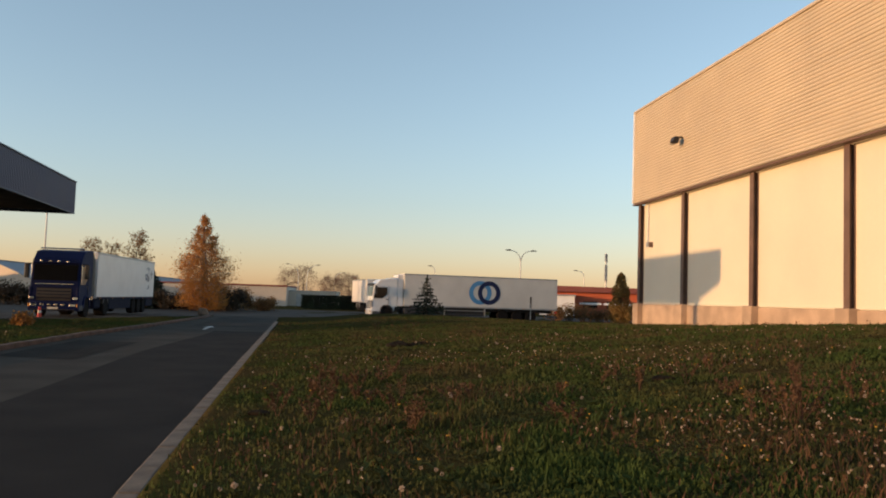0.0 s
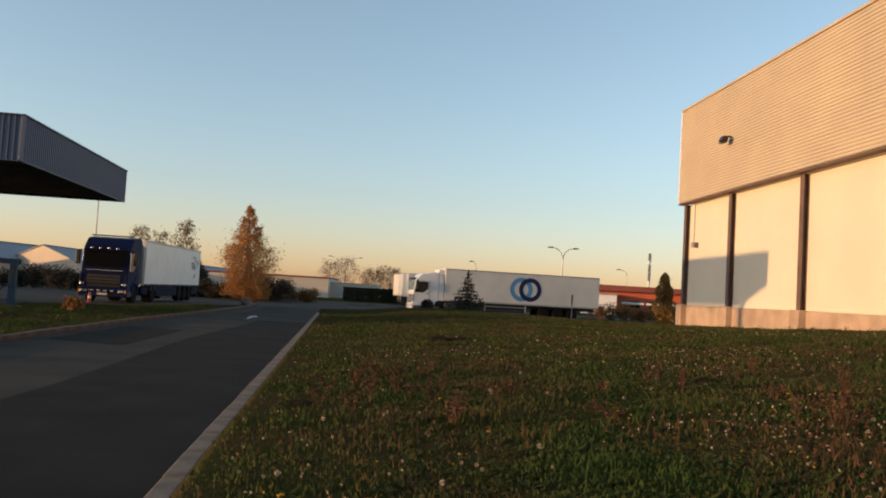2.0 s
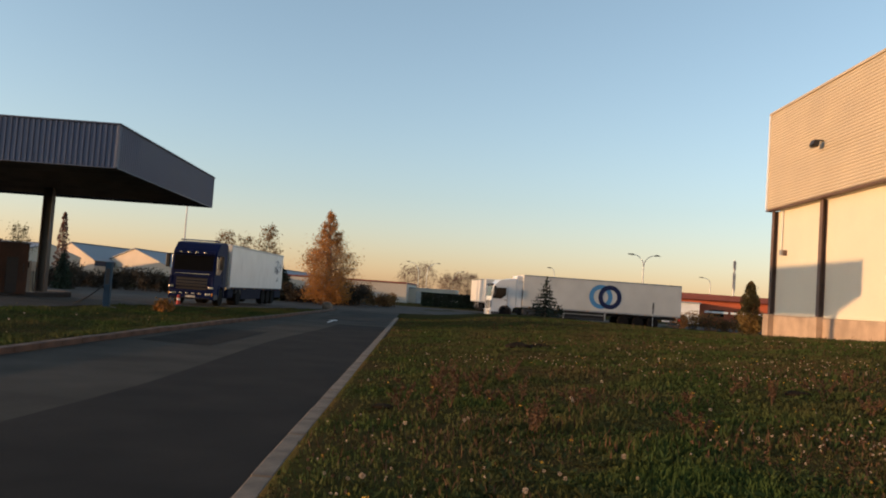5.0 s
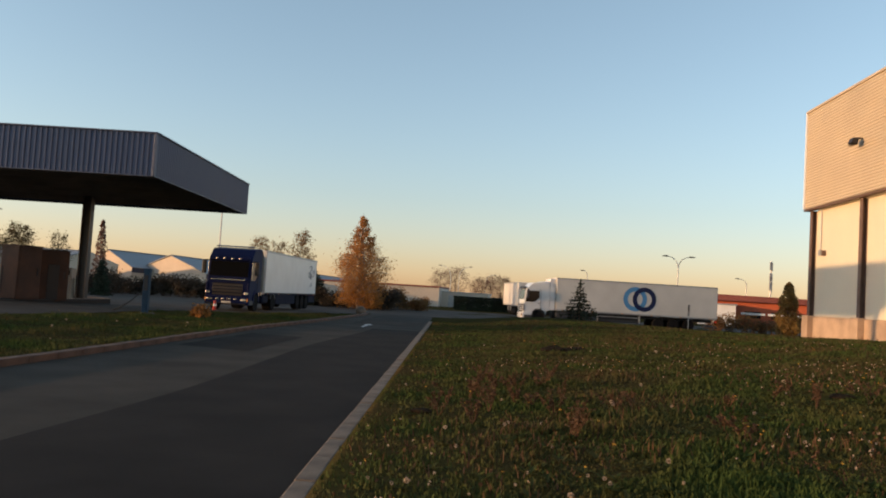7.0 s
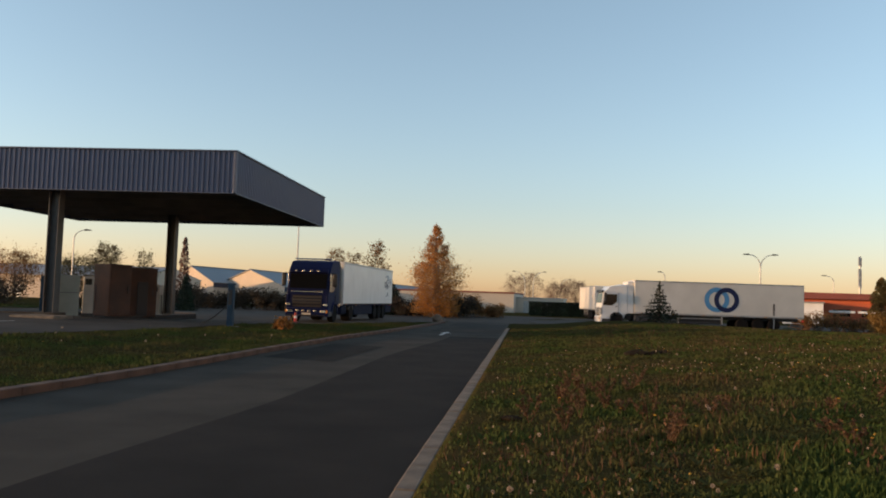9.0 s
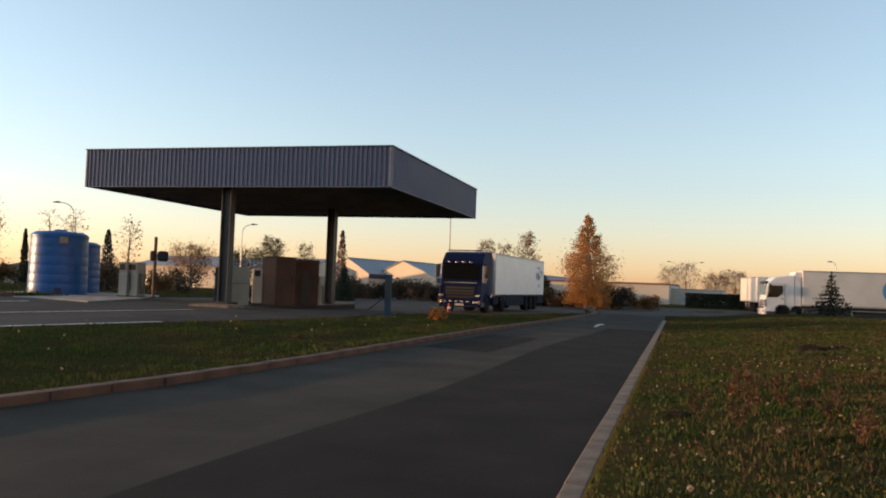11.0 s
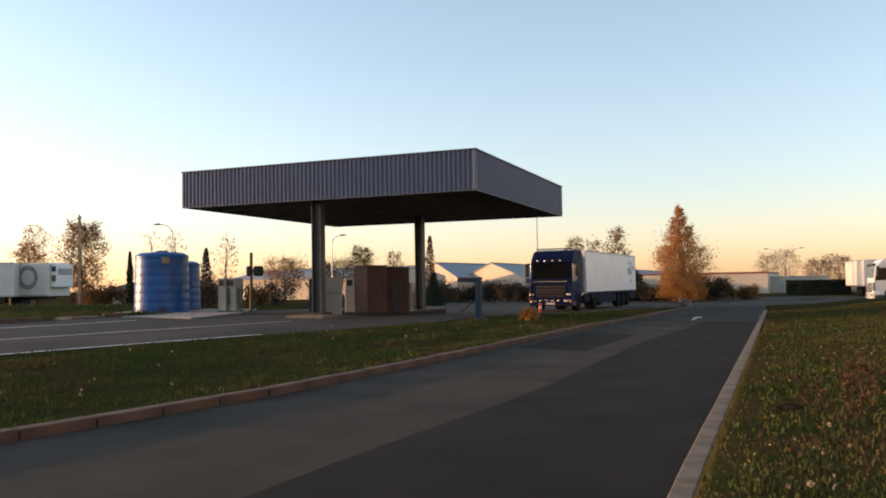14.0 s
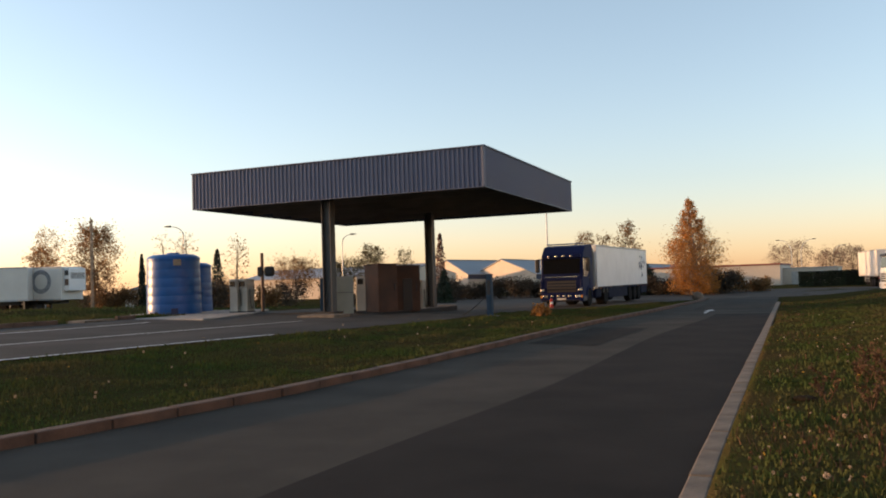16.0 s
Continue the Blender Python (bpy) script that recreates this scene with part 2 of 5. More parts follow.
def land(x, y):
    """Height of the ground."""
    z = 0.0
    if x > KERB_X1 + kerb_dx(y):
        u = x - KERB_X1 - kerb_dx(y)
        z = 0.10 + 0.066 * u / (1 + max(0.0, u - 18) / 12) / (1 + (max(0.0, y) / 34) ** 4)
        z += (0.42 * step(u, 1, 8) - 0.27 * step(u, 9, 18)) * step(y, 25, 50) + 0.29 * step(u, 8, 20) / (1 + (max(0.0, y) / 34) ** 4)
        z *= 1 - step(y, 58, 63.5)
        z += 0.05 * noise.noise((x * 0.35, y * 0.35, 0)) * step(u, 0.2, 1.5)
    elif x < left_kerb(y) - 0.2:
        u = left_kerb(y) - x
        z = (0.12 + 0.34 * step(u, 0.3, 9) * (1 - step(y, 27, 46)) + 0.15 * step(u, 10, 17)) * (1 - step(y, 48, 60))
        z += 0.45 * math.exp(-((x + 42) / 4) ** 2) * step(y, 28, 34) * (1 - step(y, 46, 52))
        z += 0.04 * noise.noise((x * 0.4, y * 0.4, 3)) * step(u, 0.3, 1.2) * step(x - island_edge(y), 0.0, 0.8)
    return z - 0.15 * step(y, 58, 74)


def sheet(name, xs, ys, material, lift=0.0, keep=None, parent=None):
    idx, verts, faces = {}, [], []
    for i, x in enumerate(xs):
        for j, y in enumerate(ys):
            idx[i, j] = len(verts)
            px = x + kerb_dx(y) * max(0.0, 1 - abs(x + 0.74) / 4)
            verts.append((px, y, land(px, y) + lift))
    for i in range(len(xs) - 1):
        for j in range(len(ys) - 1):
            if keep is None or keep((xs[i] + xs[i + 1]) / 2, (ys[j] + ys[j + 1]) / 2):
                faces.append((idx[i, j], idx[i + 1, j], idx[i + 1, j + 1], idx[i, j + 1]))
    return pydata(name, verts, faces, material, parent, True)


def run(a_, b_, s):
    k = max(1, round((b_ - a_) / s))
    return [a_ + (b_ - a_) * i / k for i in range(k)]


gx = [-3000, -1200, -500] + run(-250, -60, 10) + run(-60, -10, 0.8) + run(-10, -4, 0.25) + run(-4, KERB_X0, 1) + [KERB_X0, KERB_X1 - 0.004, KERB_X1 + 0.004] + run(-0.5, 24, 0.6) + run(24, 80, 3) + run(80, 250, 15) + [250, 600, 1200, 3000]
gy = [-3000, -800, -200] + run(-100, -10, 8) + run(-10, 62, 0.6) + run(62, 130, 4) + run(130, 400, 30) + [400, 900, 2000, 3500]
tagged(sheet("ground", gx, gy, SOIL, -0.012), "uneven autumn lawn and verge reaching to the horizon", "ground", kind="structure")

# ---- service road, yard, forecourt ----
road = thing("road", "two-tone asphalt service road between a lawn and a grass island", "road", kind="structure")
v, f = [], []
ys = run(-30, 62, 1.0) + [62]
for y in ys:
    v += [(left_kerb(y) - 0.05, y, 0.004), (-2.5, y, 0.004)]
f = [(2 * i, 2 * i + 1, 2 * i + 3, 2 * i + 2) for i in range(len(ys) - 1)]
pydata("worn_lane", v, f, ASPHALT_OLD, road)
v = []
for y in ys:
    v += [(-4.05 + 0.5 * step(y, 5, 14) + 0.7 * step(y, 22, 36), y, 0.010), (KERB_X0 + kerb_dx(y), y, 0.010)]
ys2 = [y for y in ys if y < 37.1]
pydata("dark_lane", v[:2 * len(ys2)], f[:len(ys2) - 1], ASPHALT_NEW, road, label="newer darker asphalt lane")
pydata("lane_rest", v[2 * len(ys2) - 2:], [(2 * i, 2 * i + 1, 2 * i + 3, 2 * i + 2) for i in range(len(ys) - len(ys2))], ASPHALT_OLD, road)
# repair patch on the worn lane, and the worn turn arrow
patch = bmesh.new()
pv = [patch.verts.new((x, y, 0.011)) for x, y in ((-6.5, 21.2), (-4.5, 20.6), (-4.3, 27.5), (-6.2, 28.2))]
patch.faces.new(pv)
part("repair_patch", patch, ASPHALT_NEW, road, "dark asphalt repair patch")
patch = bmesh.new()
patch.faces.new([patch.verts.new((x, y, 0.013)) for x, y in ((-4.3, 41.0), (-0.75, 40.4), (-0.62, 57.0), (-4.2, 57.0))])
part("repair_patch", patch, ASPHALT_MID, road, "grey asphalt repair across the junction")
ar = bmesh.new()
for pts in (((-3.45, 37.8), (-3.32, 37.8), (-3.32, 40.2), (-3.45, 40.2)), ((-3.65, 40.2), (-3.12, 40.2), (-3.38, 41.6))):
    ar.faces.new([ar.verts.new((x, y, 0.016)) for x, y in pts])
part("painted_arrow", ar, LINE, road, "worn white painted arrow")

yard = sheet("pavement_yard", run(-38, 90, 4) + [90], run(62, 100, 2) + [100], YARD, 0.006)
tagged(yard, "grey asphalt lorry yard crossing behind the lawn", "yard", kind="structure")
v, f = [], []
us = [0, 0.6, 1.4, 2.5, 4, 6, 8, 10, 12.5, 15, 18]
fy = run(2, 62, 1) + [62]
for y in fy:
    for u in us:
        x = max(island_edge(y) - 0.05 - u * (1 if y < 24 else 1.15), -25.4 - 6.5 * step(y, 26, 31))
        v.append((x, y, land(x, y) + 0.012))
k = len(us)
f = [(i * k + j + 1, i * k + j, (i + 1) * k + j, (i + 1) * k + j + 1) for i in range(len(fy) - 1) for j in range(k - 1)]
fore = tagged(pydata("pavement_forecourt", v, f, YARD, None, True), "grey asphalt fuel station forecourt", "forecourt", kind="structure")
tagged(sheet("pavement_yard_west", run(-34, -11, 2) + [-11], run(50, 62, 1.5) + [62], YARD, 0.004), "grey asphalt lorry yard beyond the canopy", "yard", kind="structure")
LINES = [[(-14.8, 11.0), (-14.3, 14.4), (-13.9, 17.0), (-13.4, 20.0)], [(-19.0, 12.0), (-18.55, 15.1), (-17.95, 19.4), (-17.1, 24.0), (-16.6, 26.5)], [(-22.3, 15.0), (-22.2, 18.0), (-22.0, 21.1), (-22.0, 24.5)]]
for way_ in LINES:
    bm = bmesh.new()
    row = []
    for (xa, ya), (xb, yb) in zip(way_, way_[1:]):
        for i in range(8):
            x, y = xa + (xb - xa) * i / 8, ya + (yb - ya) * i / 8
            row.append((bm.verts.new((x - 0.07, y, land(x - 0.07, y) + 0.02)), bm.verts.new((x + 0.07, y, land(x + 0.07, y) + 0.02))))
    for p, q in zip(row, row[1:]):
        bm.faces.new((p[0], p[1], q[1], q[0]))
    part("painted_line", bm, LINE, fore, "faded white edge line")
drop = thing("kerb_ramp", "pale concrete kerb ramp at the forecourt's edge", "ramp", pose(-25.55, 24.7, land(-25.5, 24.7), 0, 0, 97))
part("ramp", prism([(-1.0, -0.1), (1.0, -0.1), (0.85, 0.10), (-0.85, 0.10)], -0.45, 0.35, 0.02), KERB, drop)


def kerb_row(name, label, material, at, y0, y1, w, h, n_len=1.0, inner=1):
    """Kerb stones one after another along the road; at(y) gives the road-side edge."""
    owner = thing(name, label, "kerb", kind="structure")
    bm = box(0, w, 0.006, n_len - 0.006, -0.15, h, 0.018)
    mesh = bpy.data.meshes.new("kerb_stone")
    bm.to_mesh(mesh), bm.free()
    mesh.materials.append(material)
    y = y0
    while y < y1:
        ob = new("kerb_stone", mesh)
        x, x2 = at(y), at(y + n_len)
        ob.matrix_world = Matrix.Translation((x - (0 if inner > 0 else w), y, random.uniform(-0.006, 0.006))) @ pose(0, 0, 0, 0, 0, -math.degrees(math.atan2(x2 - x, n_len)))
        ob.parent = owner
        y += n_len
    return owner


verge_kerb = thing("kerb_verge", "dark weathered kerb along the grass verge by the tanks", "kerb", kind="structure")
bm = box(-0.09, 0.09, 0.006, 0.994, -0.2, 0.17, 0.018)
stone = bpy.data.meshes.new("kerb_stone")
bm.to_mesh(stone), bm.free()
stone.materials.append(KERB_RED)
for k in range(20):
    y = 7.0 + k
    if not 23 <= y < 26:
        ob = new("kerb_stone", stone)
        ob.matrix_world = Matrix.Translation((-25.5, y, land(-25.5, y) + random.uniform(-0.006, 0.006)))
        ob.parent = verge_kerb

kerb_row("kerb_lawn", "flush pale concrete kerb edging the lawn", KERB, lambda y: KERB_X0 + kerb_dx(y), -12, ROAD_END, KERB_X1 - KERB_X0, 0.075)
kerb_row("kerb_island", "raised weathered kerb round the grass island", KERB_RED, left_kerb, -6, 58, 0.22, 0.135, inner=-1)


# ---- warehouse ----
WH = pose(20.78, 47.34, 0, 0, 0, -2.8)
WLEN, WTOP, WSKIRT, WBASE, WBACK = 62.4, 13.58, 7.94, 1.78, 36.0
warehouse = thing("warehouse", "warehouse with beige ribbed cladding over cream panels, concrete plinth", "building", WH)
# upper cladding: ribbed sheets, drawn out along the wall
prof, z = [], WSKIRT
while z < WTOP - 0.01:
    prof += [(0.0, z), (0.0, z + 0.075), (0.03, z + 0.095), (0.03, z + 0.14)]
    z += 0.16
for k in range(10):
    y0 = -WLEN * k / 10 - (0.004 if k else 0)
    y1 = -WLEN * (k + 1) / 10 + 0.004
    vv = [(x, yy, zz) for yy in (y0, y1) for x, zz in prof]
    n_ = len(prof)
    pydata("cladding_sheet", vv, [(i, i + 1, n_ + i + 1, n_ + i) for i in range(n_ - 1)], CLAD, warehouse)
part("upper_body", box(0.06, WBACK, -WLEN, 0, WSKIRT - 0.02, WTOP - 0.02), CLAD, warehouse)
part("roof_trim", box(-0.06, 0.3, -WLEN, 0.02, WTOP - 0.07, WTOP + 0.06, 0.012), CLAD, warehouse, "folded beige roof edge")
for k in range(1, 5):
    z = WSKIRT + 1.12 * k
    part("panel_joint", box(-0.012, 0.03, -WLEN, -0.1, z, z + 0.02), CLAD, warehouse, "thin shadow joint between cladding rows")
part("corner_trim", box(-0.05, 0.14, -0.12, 0.035, WSKIRT - 0.02, WTOP - 0.075, 0.01), WHITE, warehouse, "pale corner flashing")
part("drip_trim", box(-0.02, 0.36, -WLEN, 0.01, WSKIRT - 0.15, WSKIRT - 0.06, 0.012), STEELBROWN, warehouse, "dark drip edge under the cladding")
COLS = [0.5, 6.78, 14.1, 20.95, 27.85, 34.8, 41.75, 48.7, 55.65]
part("inner_core", box(0.66, WBACK - 0.4, -WLEN + 0.2, -0.42, -0.4, WSKIRT - 0.03), PANEL, warehouse)
for a_, b_ in zip(COLS, COLS[1:]):
    part("wall_panel", box(0.5, 0.65, -b_ + 0.02, -a_ - 0.02, WBASE - 0.02, WSKIRT - 0.16), PANEL, warehouse, "smooth cream wall panel")
    part("base_flashing", box(0.40, 0.49, -b_ + 0.45, -a_ - 0.45, WBASE + 0.02, WBASE + 0.10, 0.01), PANEL, warehouse, "folded cream sill over the plinth")
    part("plinth", box(0.36, 0.67, -b_ + 0.42, -a_ - 0.42, -0.4, WBASE, 0.025), PLINTH, warehouse, "weathered concrete plinth")
for c in COLS:
    bm = box(0.24, 0.265, -c - 0.17, -c + 0.17, WBASE - 0.1, WSKIRT - 0.15)
    box(0.264, 0.476, -c - 0.015, -c + 0.015, WBASE - 0.1, WSKIRT - 0.15, bm=bm)
    box(0.475, 0.499, -c - 0.17, -c + 0.17, WBASE - 0.1, WSKIRT - 0.15, bm=bm)
    part("column", bm, STEELBROWN, warehouse, "brown steel I-section column")
    part("pier", box(0.05, 0.67, -c - 0.41, -c + 0.41, -0.4, WBASE + 0.05, 0.025), PLINTH, warehouse, "concrete column foot")
part("downpipe", tube((0.43, -1.45, 5.45), (0.43, -1.45, WSKIRT - 0.14), 0.035), GALV, warehouse, "thin grey conduit")
part("junction_box", box(0.36, 0.499, -1.6, -1.3, 5.2, 5.5, 0.012), GALV, warehouse)
part("wall_bracket", box(0.30, 0.499, -2.1, -1.95, 5.15, 5.45, 0.012), STEELBROWN, warehouse)
floodlight = thing("floodlight", "black floodlight on a bracket on the beige cladding", "lamp", WH @ pose(-0.012, -7.2, 10.52))
part("bracket", box(-0.42, 0.06, -0.05, 0.05, 0.12, 0.19, 0.012), BLACK, floodlight)
part("housing", prism([(-0.62, -0.12), (-0.31, -0.20), (-0.24, 0.10), (-0.50, 0.16)], -0.25, 0.25, 0.035), BLACK, floodlight)
part("lens", box(-0.6, -0.43, -0.21, 0.21, -0.235, -0.21), GLASS, floodlight)

# ---- fuel station canopy ----
CX0, CX1, CY0, CY1, CZ0, CZ1 = -24.6, -10.62, 29.85, 43.8, 5.4, 7.0
canopy = thing("fuel_canopy", "flat fuel station canopy with blue-grey ribbed fascia on two steel columns", "canopy", pose(CX0, CY0, 0))
CW, CD = CX1 - CX0, CY1 - CY0


def ribbed(length, height, pitch=0.2, deep=0.045):
    """A sheet in x and z with upright ribs that stand out towards -y."""
    xs, d = [], []
    n_ = round(length / pitch)
    for i in range(n_):
        x = length * i / n_
        p = length / n_
        xs += [x, x + p * 0.5, x + p * 0.62, x + p * 0.88]
        d += [0, 0, -deep, -deep]
    xs.append(length), d.append(0)
    verts = [(x, y, zz) for zz in (0, height) for x, y in zip(xs, d)]
    k = len(xs)
    return verts, [(i, i + 1, k + i + 1, k + i) for i in range(k - 1)]


for m, ln in ((pose(0, 0, CZ0), CW), (pose(CW, 0, CZ0, 0, 0, 90), CD), (pose(CW, CD, CZ0, 0, 0, 180), CW), (pose(0, CD, CZ0, 0, 0, 270), CD)):
    vv, ff = ribbed(ln, CZ1 - CZ0)
    pydata("fascia", [m @ Vector(p) for p in vv], ff, CANOPY, canopy, label="blue-grey ribbed metal fascia")
    bm = box(-0.06, ln + 0.06, -0.09, 0.02, CZ1 - CZ0 - 0.02, CZ1 - CZ0 + 0.03, 0.008)
    bm.transform(m)
    part("top_trim", bm, CANOPY_TRIM, canopy)
    bm = box(-0.05, ln + 0.05, -0.05, 0.03, -0.02, 0.015, 0.006)
    bm.transform(m)
    part("bottom_trim", bm, CANOPY_TRIM, canopy)
for x, y in ((0, 0), (CW, 0), (CW, CD), (0, CD)):
    part("corner_trim", box(x - 0.05, x + 0.05, y - 0.05, y + 0.05, CZ0 - 0.02, CZ1 + 0.01, 0.01), CANOPY_TRIM, canopy)
part("soffit", box(0.05, CW - 0.05, 0.05, CD - 0.05, CZ0 + 0.22, CZ0 + 0.30), SOFFIT, canopy, "dark underside of the canopy")
part("roof", box(0.05, CW - 0.05, 0.05, CD - 0.05, CZ1 - 0.25, CZ1 - 0.15), SOFFIT, canopy)
for i in range(8):
    y = 1.0 + i * (CD - 2) / 7
    part("purlin", box(0.1, CW - 0.1, y - 0.05, y + 0.05, CZ0 + 0.04, CZ0 + 0.22), SOFFIT, canopy)
for x, y in ((-18.1, 30.65), (-17.85, 41.0)):
    bm = bmesh.new()
    cx, cy, z0 = x - CX0, y - CY0, land(x, y) - 0.1
    for x0, x1, y0, y1 in ((-0.22, -0.185, -0.2, 0.2), (0.185, 0.22, -0.2, 0.2), (-0.186, 0.186, -0.02, 0.02)):
        box(cx + x0, cx + x1, cy + y0, cy + y1, z0, CZ0 + 0.21, bm=bm)
    part("column", bm, COLUMN, canopy, "grey painted steel I-section column")
    part("column_foot", box(x - CX0 - 0.42, x - CX0 + 0.42, y - CY0 - 0.42, y - CY0 + 0.42, land(x, y) - 0.15, land(x, y) + 0.2, 0.03), YARD, canopy, "concrete column foot")


# ---- things of the fuel station ----
def on(x, y, turn=0.0, lift=0.0):
    return pose(x, y, land(x, y) + lift, 0, 0, turn)


island = thing("pump_island", "low concrete pump island with a dark kerb edge", "island", on(-18.0, 36.0, 0, -0.05))
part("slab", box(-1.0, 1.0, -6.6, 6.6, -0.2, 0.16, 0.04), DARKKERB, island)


part("nose", box(-0.55, 1.25, -7.3, -6.0, -0.2, 0.30, 0.06), KERB, island, "worn concrete end block")
part("nose", box(-0.75, 0.75, 6.5, 7.2, -0.2, 0.20, 0.06), KERB, island, "worn concrete end block")


def tank(m, r, h, label):
    t_ = thing("storage_tank", label, "tank", m, "blue storage tanks")
    prof = [(r * 0.985, 0.0), (r, 0.03)]
    bands = 6
    for i in range(bands):
        z0, z1 = 0.05 + (h * 0.86) * i / bands, 0.05 + (h * 0.86) * (i + 1) / bands
        prof += [(r * 0.994, z0), (r, z0 + 0.05), (r, z1 - 0.05), (r * 0.996, z1 - 0.015)]
    prof = [(rr * (1.02 - 0.05 * zz / h), zz) for rr, zz in prof]
    prof += [(r * 0.99, h * 0.905), (r * 0.99, h * 0.935), (r * 0.93, h * 0.955), (r * 0.80, h * 0.985), (r * 0.5, h * 0.995), (0.05, h)]
    part("shell", lathe(prof, 64), TANKBLUE, t_, smooth=True)
    part("lid", tube((0.0, 0.0, h - 0.02), (0, 0, h + 0.07), 0.32, 0.30, 24), TANKBLUE, t_)
    part("rim_ridge", tube((-r * 0.75, 0, h * 0.95), (r * 0.75, 0, h * 0.95), 0.05, seg=10), TANKBLUE, t_)
    part("outlet", box(-0.16, 0.16, -r - 0.04, -r + 0.25, 0.02, 0.30, 0.02), LOGO_D, t_, "dark outlet recess")
    part("sticker", box(-0.02, 0.34, -r - 0.012, -r + 0.1, h * 0.80, h * 0.90), SEED, t_, "small faded sticker")
    return t_


slab = thing("tank_slab", "pale concrete slab under the blue tanks", "slab", pose(-27.9, 32.4, land(-27.9, 32.4)))
bm = bmesh.new()
edge = [(2.9, -5.9), (7.0, -6.6), (5.4, -1.4), (1.9, 5.1), (-4.6, 5.1), (-2.6, -1.2)]
low_, top_ = [bm.verts.new((x, y, -0.3)) for x, y in edge], [bm.verts.new((x, y, 0.08)) for x, y in edge]
bm.faces.new(top_), bm.faces.new(low_[::-1])
for i in range(6):
    bm.faces.new((low_[i], low_[(i + 1) % 6], top_[(i + 1) % 6], top_[i]))
bmesh.ops.bevel(bm, geom=list(bm.edges), offset=0.03, segments=2, affect="EDGES", profile=0.5)
part("slab", bm, PALECON, slab)
tank(on(-27.98, 32.35, 41, 0.08), 1.28, 2.95, "large blue ribbed polyethylene storage tank on a concrete slab")
tank(on(-29.85, 35.6, 41, 0.08), 1.26, 2.72, "blue polyethylene tank standing behind a larger one")


def cabinet(m, w, d, h, label):
    c = thing("steel_cabinet", label, "cabinet", m, "rusty cabinets on the pump island")
    part("body", box(-w / 2, w / 2, -d / 2, d / 2, 0, h, 0.025), RUST, c)
    part("door", box(-w / 2 + 0.05, w / 2 - 0.05, -d / 2 - 0.02, -d / 2 + 0.01, 0.08, h - 0.1, 0.008), RUST, c)
    part("roof_lip", box(-w / 2 - 0.04, w / 2 + 0.04, -d / 2 - 0.05, d / 2 + 0.04, h, h + 0.05, 0.015), RUST, c)
    part("handle", box(w / 2 - 0.2, w / 2 - 0.16, -d / 2 - 0.06, -d / 2 - 0.018, h * 0.45, h * 0.6, 0.005), BLACK, c)
    return c


cabinet(on(-17.6, 34.5, 60, 0.1), 1.05, 1.2, 2.2, "tall rust-brown steel cabinet on the pump island")
second = cabinet(on(-17.45, 36.9, 34, 0.1), 1.25, 1.2, 2.2, "rust-brown steel cabinet with a dark opening in its front")
part("opening", box(-0.24, 0.22, -0.645, -0.595, 0.05, 1.6, 0.01), BLACK, second, "dark opening")


def pump(m, w, d, h, label, wide=False):
    p = thing("fuel_pump", label, "fuel pump", m, "fuel pumps")
    part("body", box(-w / 2, w / 2, -d / 2, d / 2, 0, h, 0.03), PUMP, p)
    part("head", box(-w / 2 + 0.03, w / 2 - 0.03, -d / 2 - 0.05, d / 2 + 0.05, h * 0.74, h * 0.99, 0.02), PUMP, p)
    part("display", box(-w / 2 + 0.08, w / 2 - 0.08, -d / 2 - 0.07, -d / 2 - 0.045, h * 0.78, h * 0.94, 0.006), GLASS, p, "dark display window")
    part("base", box(-w / 2 - 0.03, w / 2 + 0.03, -d / 2 - 0.03, d / 2 + 0.03, -0.12, 0.06, 0.01), BLACK, p)
    part("side_panel", box(w / 2 - 0.01, w / 2 + 0.012, -d / 2 + 0.05, d / 2 - 0.05, 0.15, h * 0.68, 0.004), PUMPGREEN, p)
    bm = bmesh.new()
    for i in range(14):
        t0, t1 = math.pi * i / 14, math.pi * (i + 1) / 14
        tube((w / 2 + 0.07, -d * 0.3 * math.cos(t0), h * 0.7 - 0.95 * math.sin(t0)), (w / 2 + 0.07, -d * 0.3 * math.cos(t1), h * 0.7 - 0.95 * math.sin(t1)), 0.018, seg=6, bm=bm)
    part("hose", bm, BLACK, p)
    part("nozzle", tube((w / 2 + 0.07, d * 0.3, h * 0.62), (w / 2 + 0.07, d * 0.3, h * 0.8), 0.03, 0.02, 8), BLACK, p)
    return p


screen = thing("screen_panel", "pale green service panel beside the canopy column", "panel", on(-18.05, 31.75, 28, 0.08))
part("panel", box(-0.42, 0.42, -0.12, 0.12, 0, 1.65, 0.02), PUMPGREEN, screen)
part("seam", box(-0.42, 0.42, -0.126, -0.118, 0.92, 0.94), COLUMN, screen)
pump(on(-17.85, 32.95, 28, 0.13), 0.42, 0.5, 1.6, "narrow white fuel pump with a dark display")
pump(on(-17.6, 39.0, 0, 0.1), 0.45, 0.5, 1.55, "white fuel pump behind a rust-brown cabinet")
pump(on(-24.75, 33.1, 0, 0.08), 0.45, 0.6, 1.62, "pale fuel pump by the blue tanks")
pump(on(-24.35, 33.3, 0, 0.08), 0.5, 0.6, 1.62, "cream fuel pump with a dark display near the tanks")
ledge = thing("pump_island", "low dark kerbed island by the tanks", "island", on(-23.6, 34.4, 0, -0.05))
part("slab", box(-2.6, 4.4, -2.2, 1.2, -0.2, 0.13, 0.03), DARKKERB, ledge)

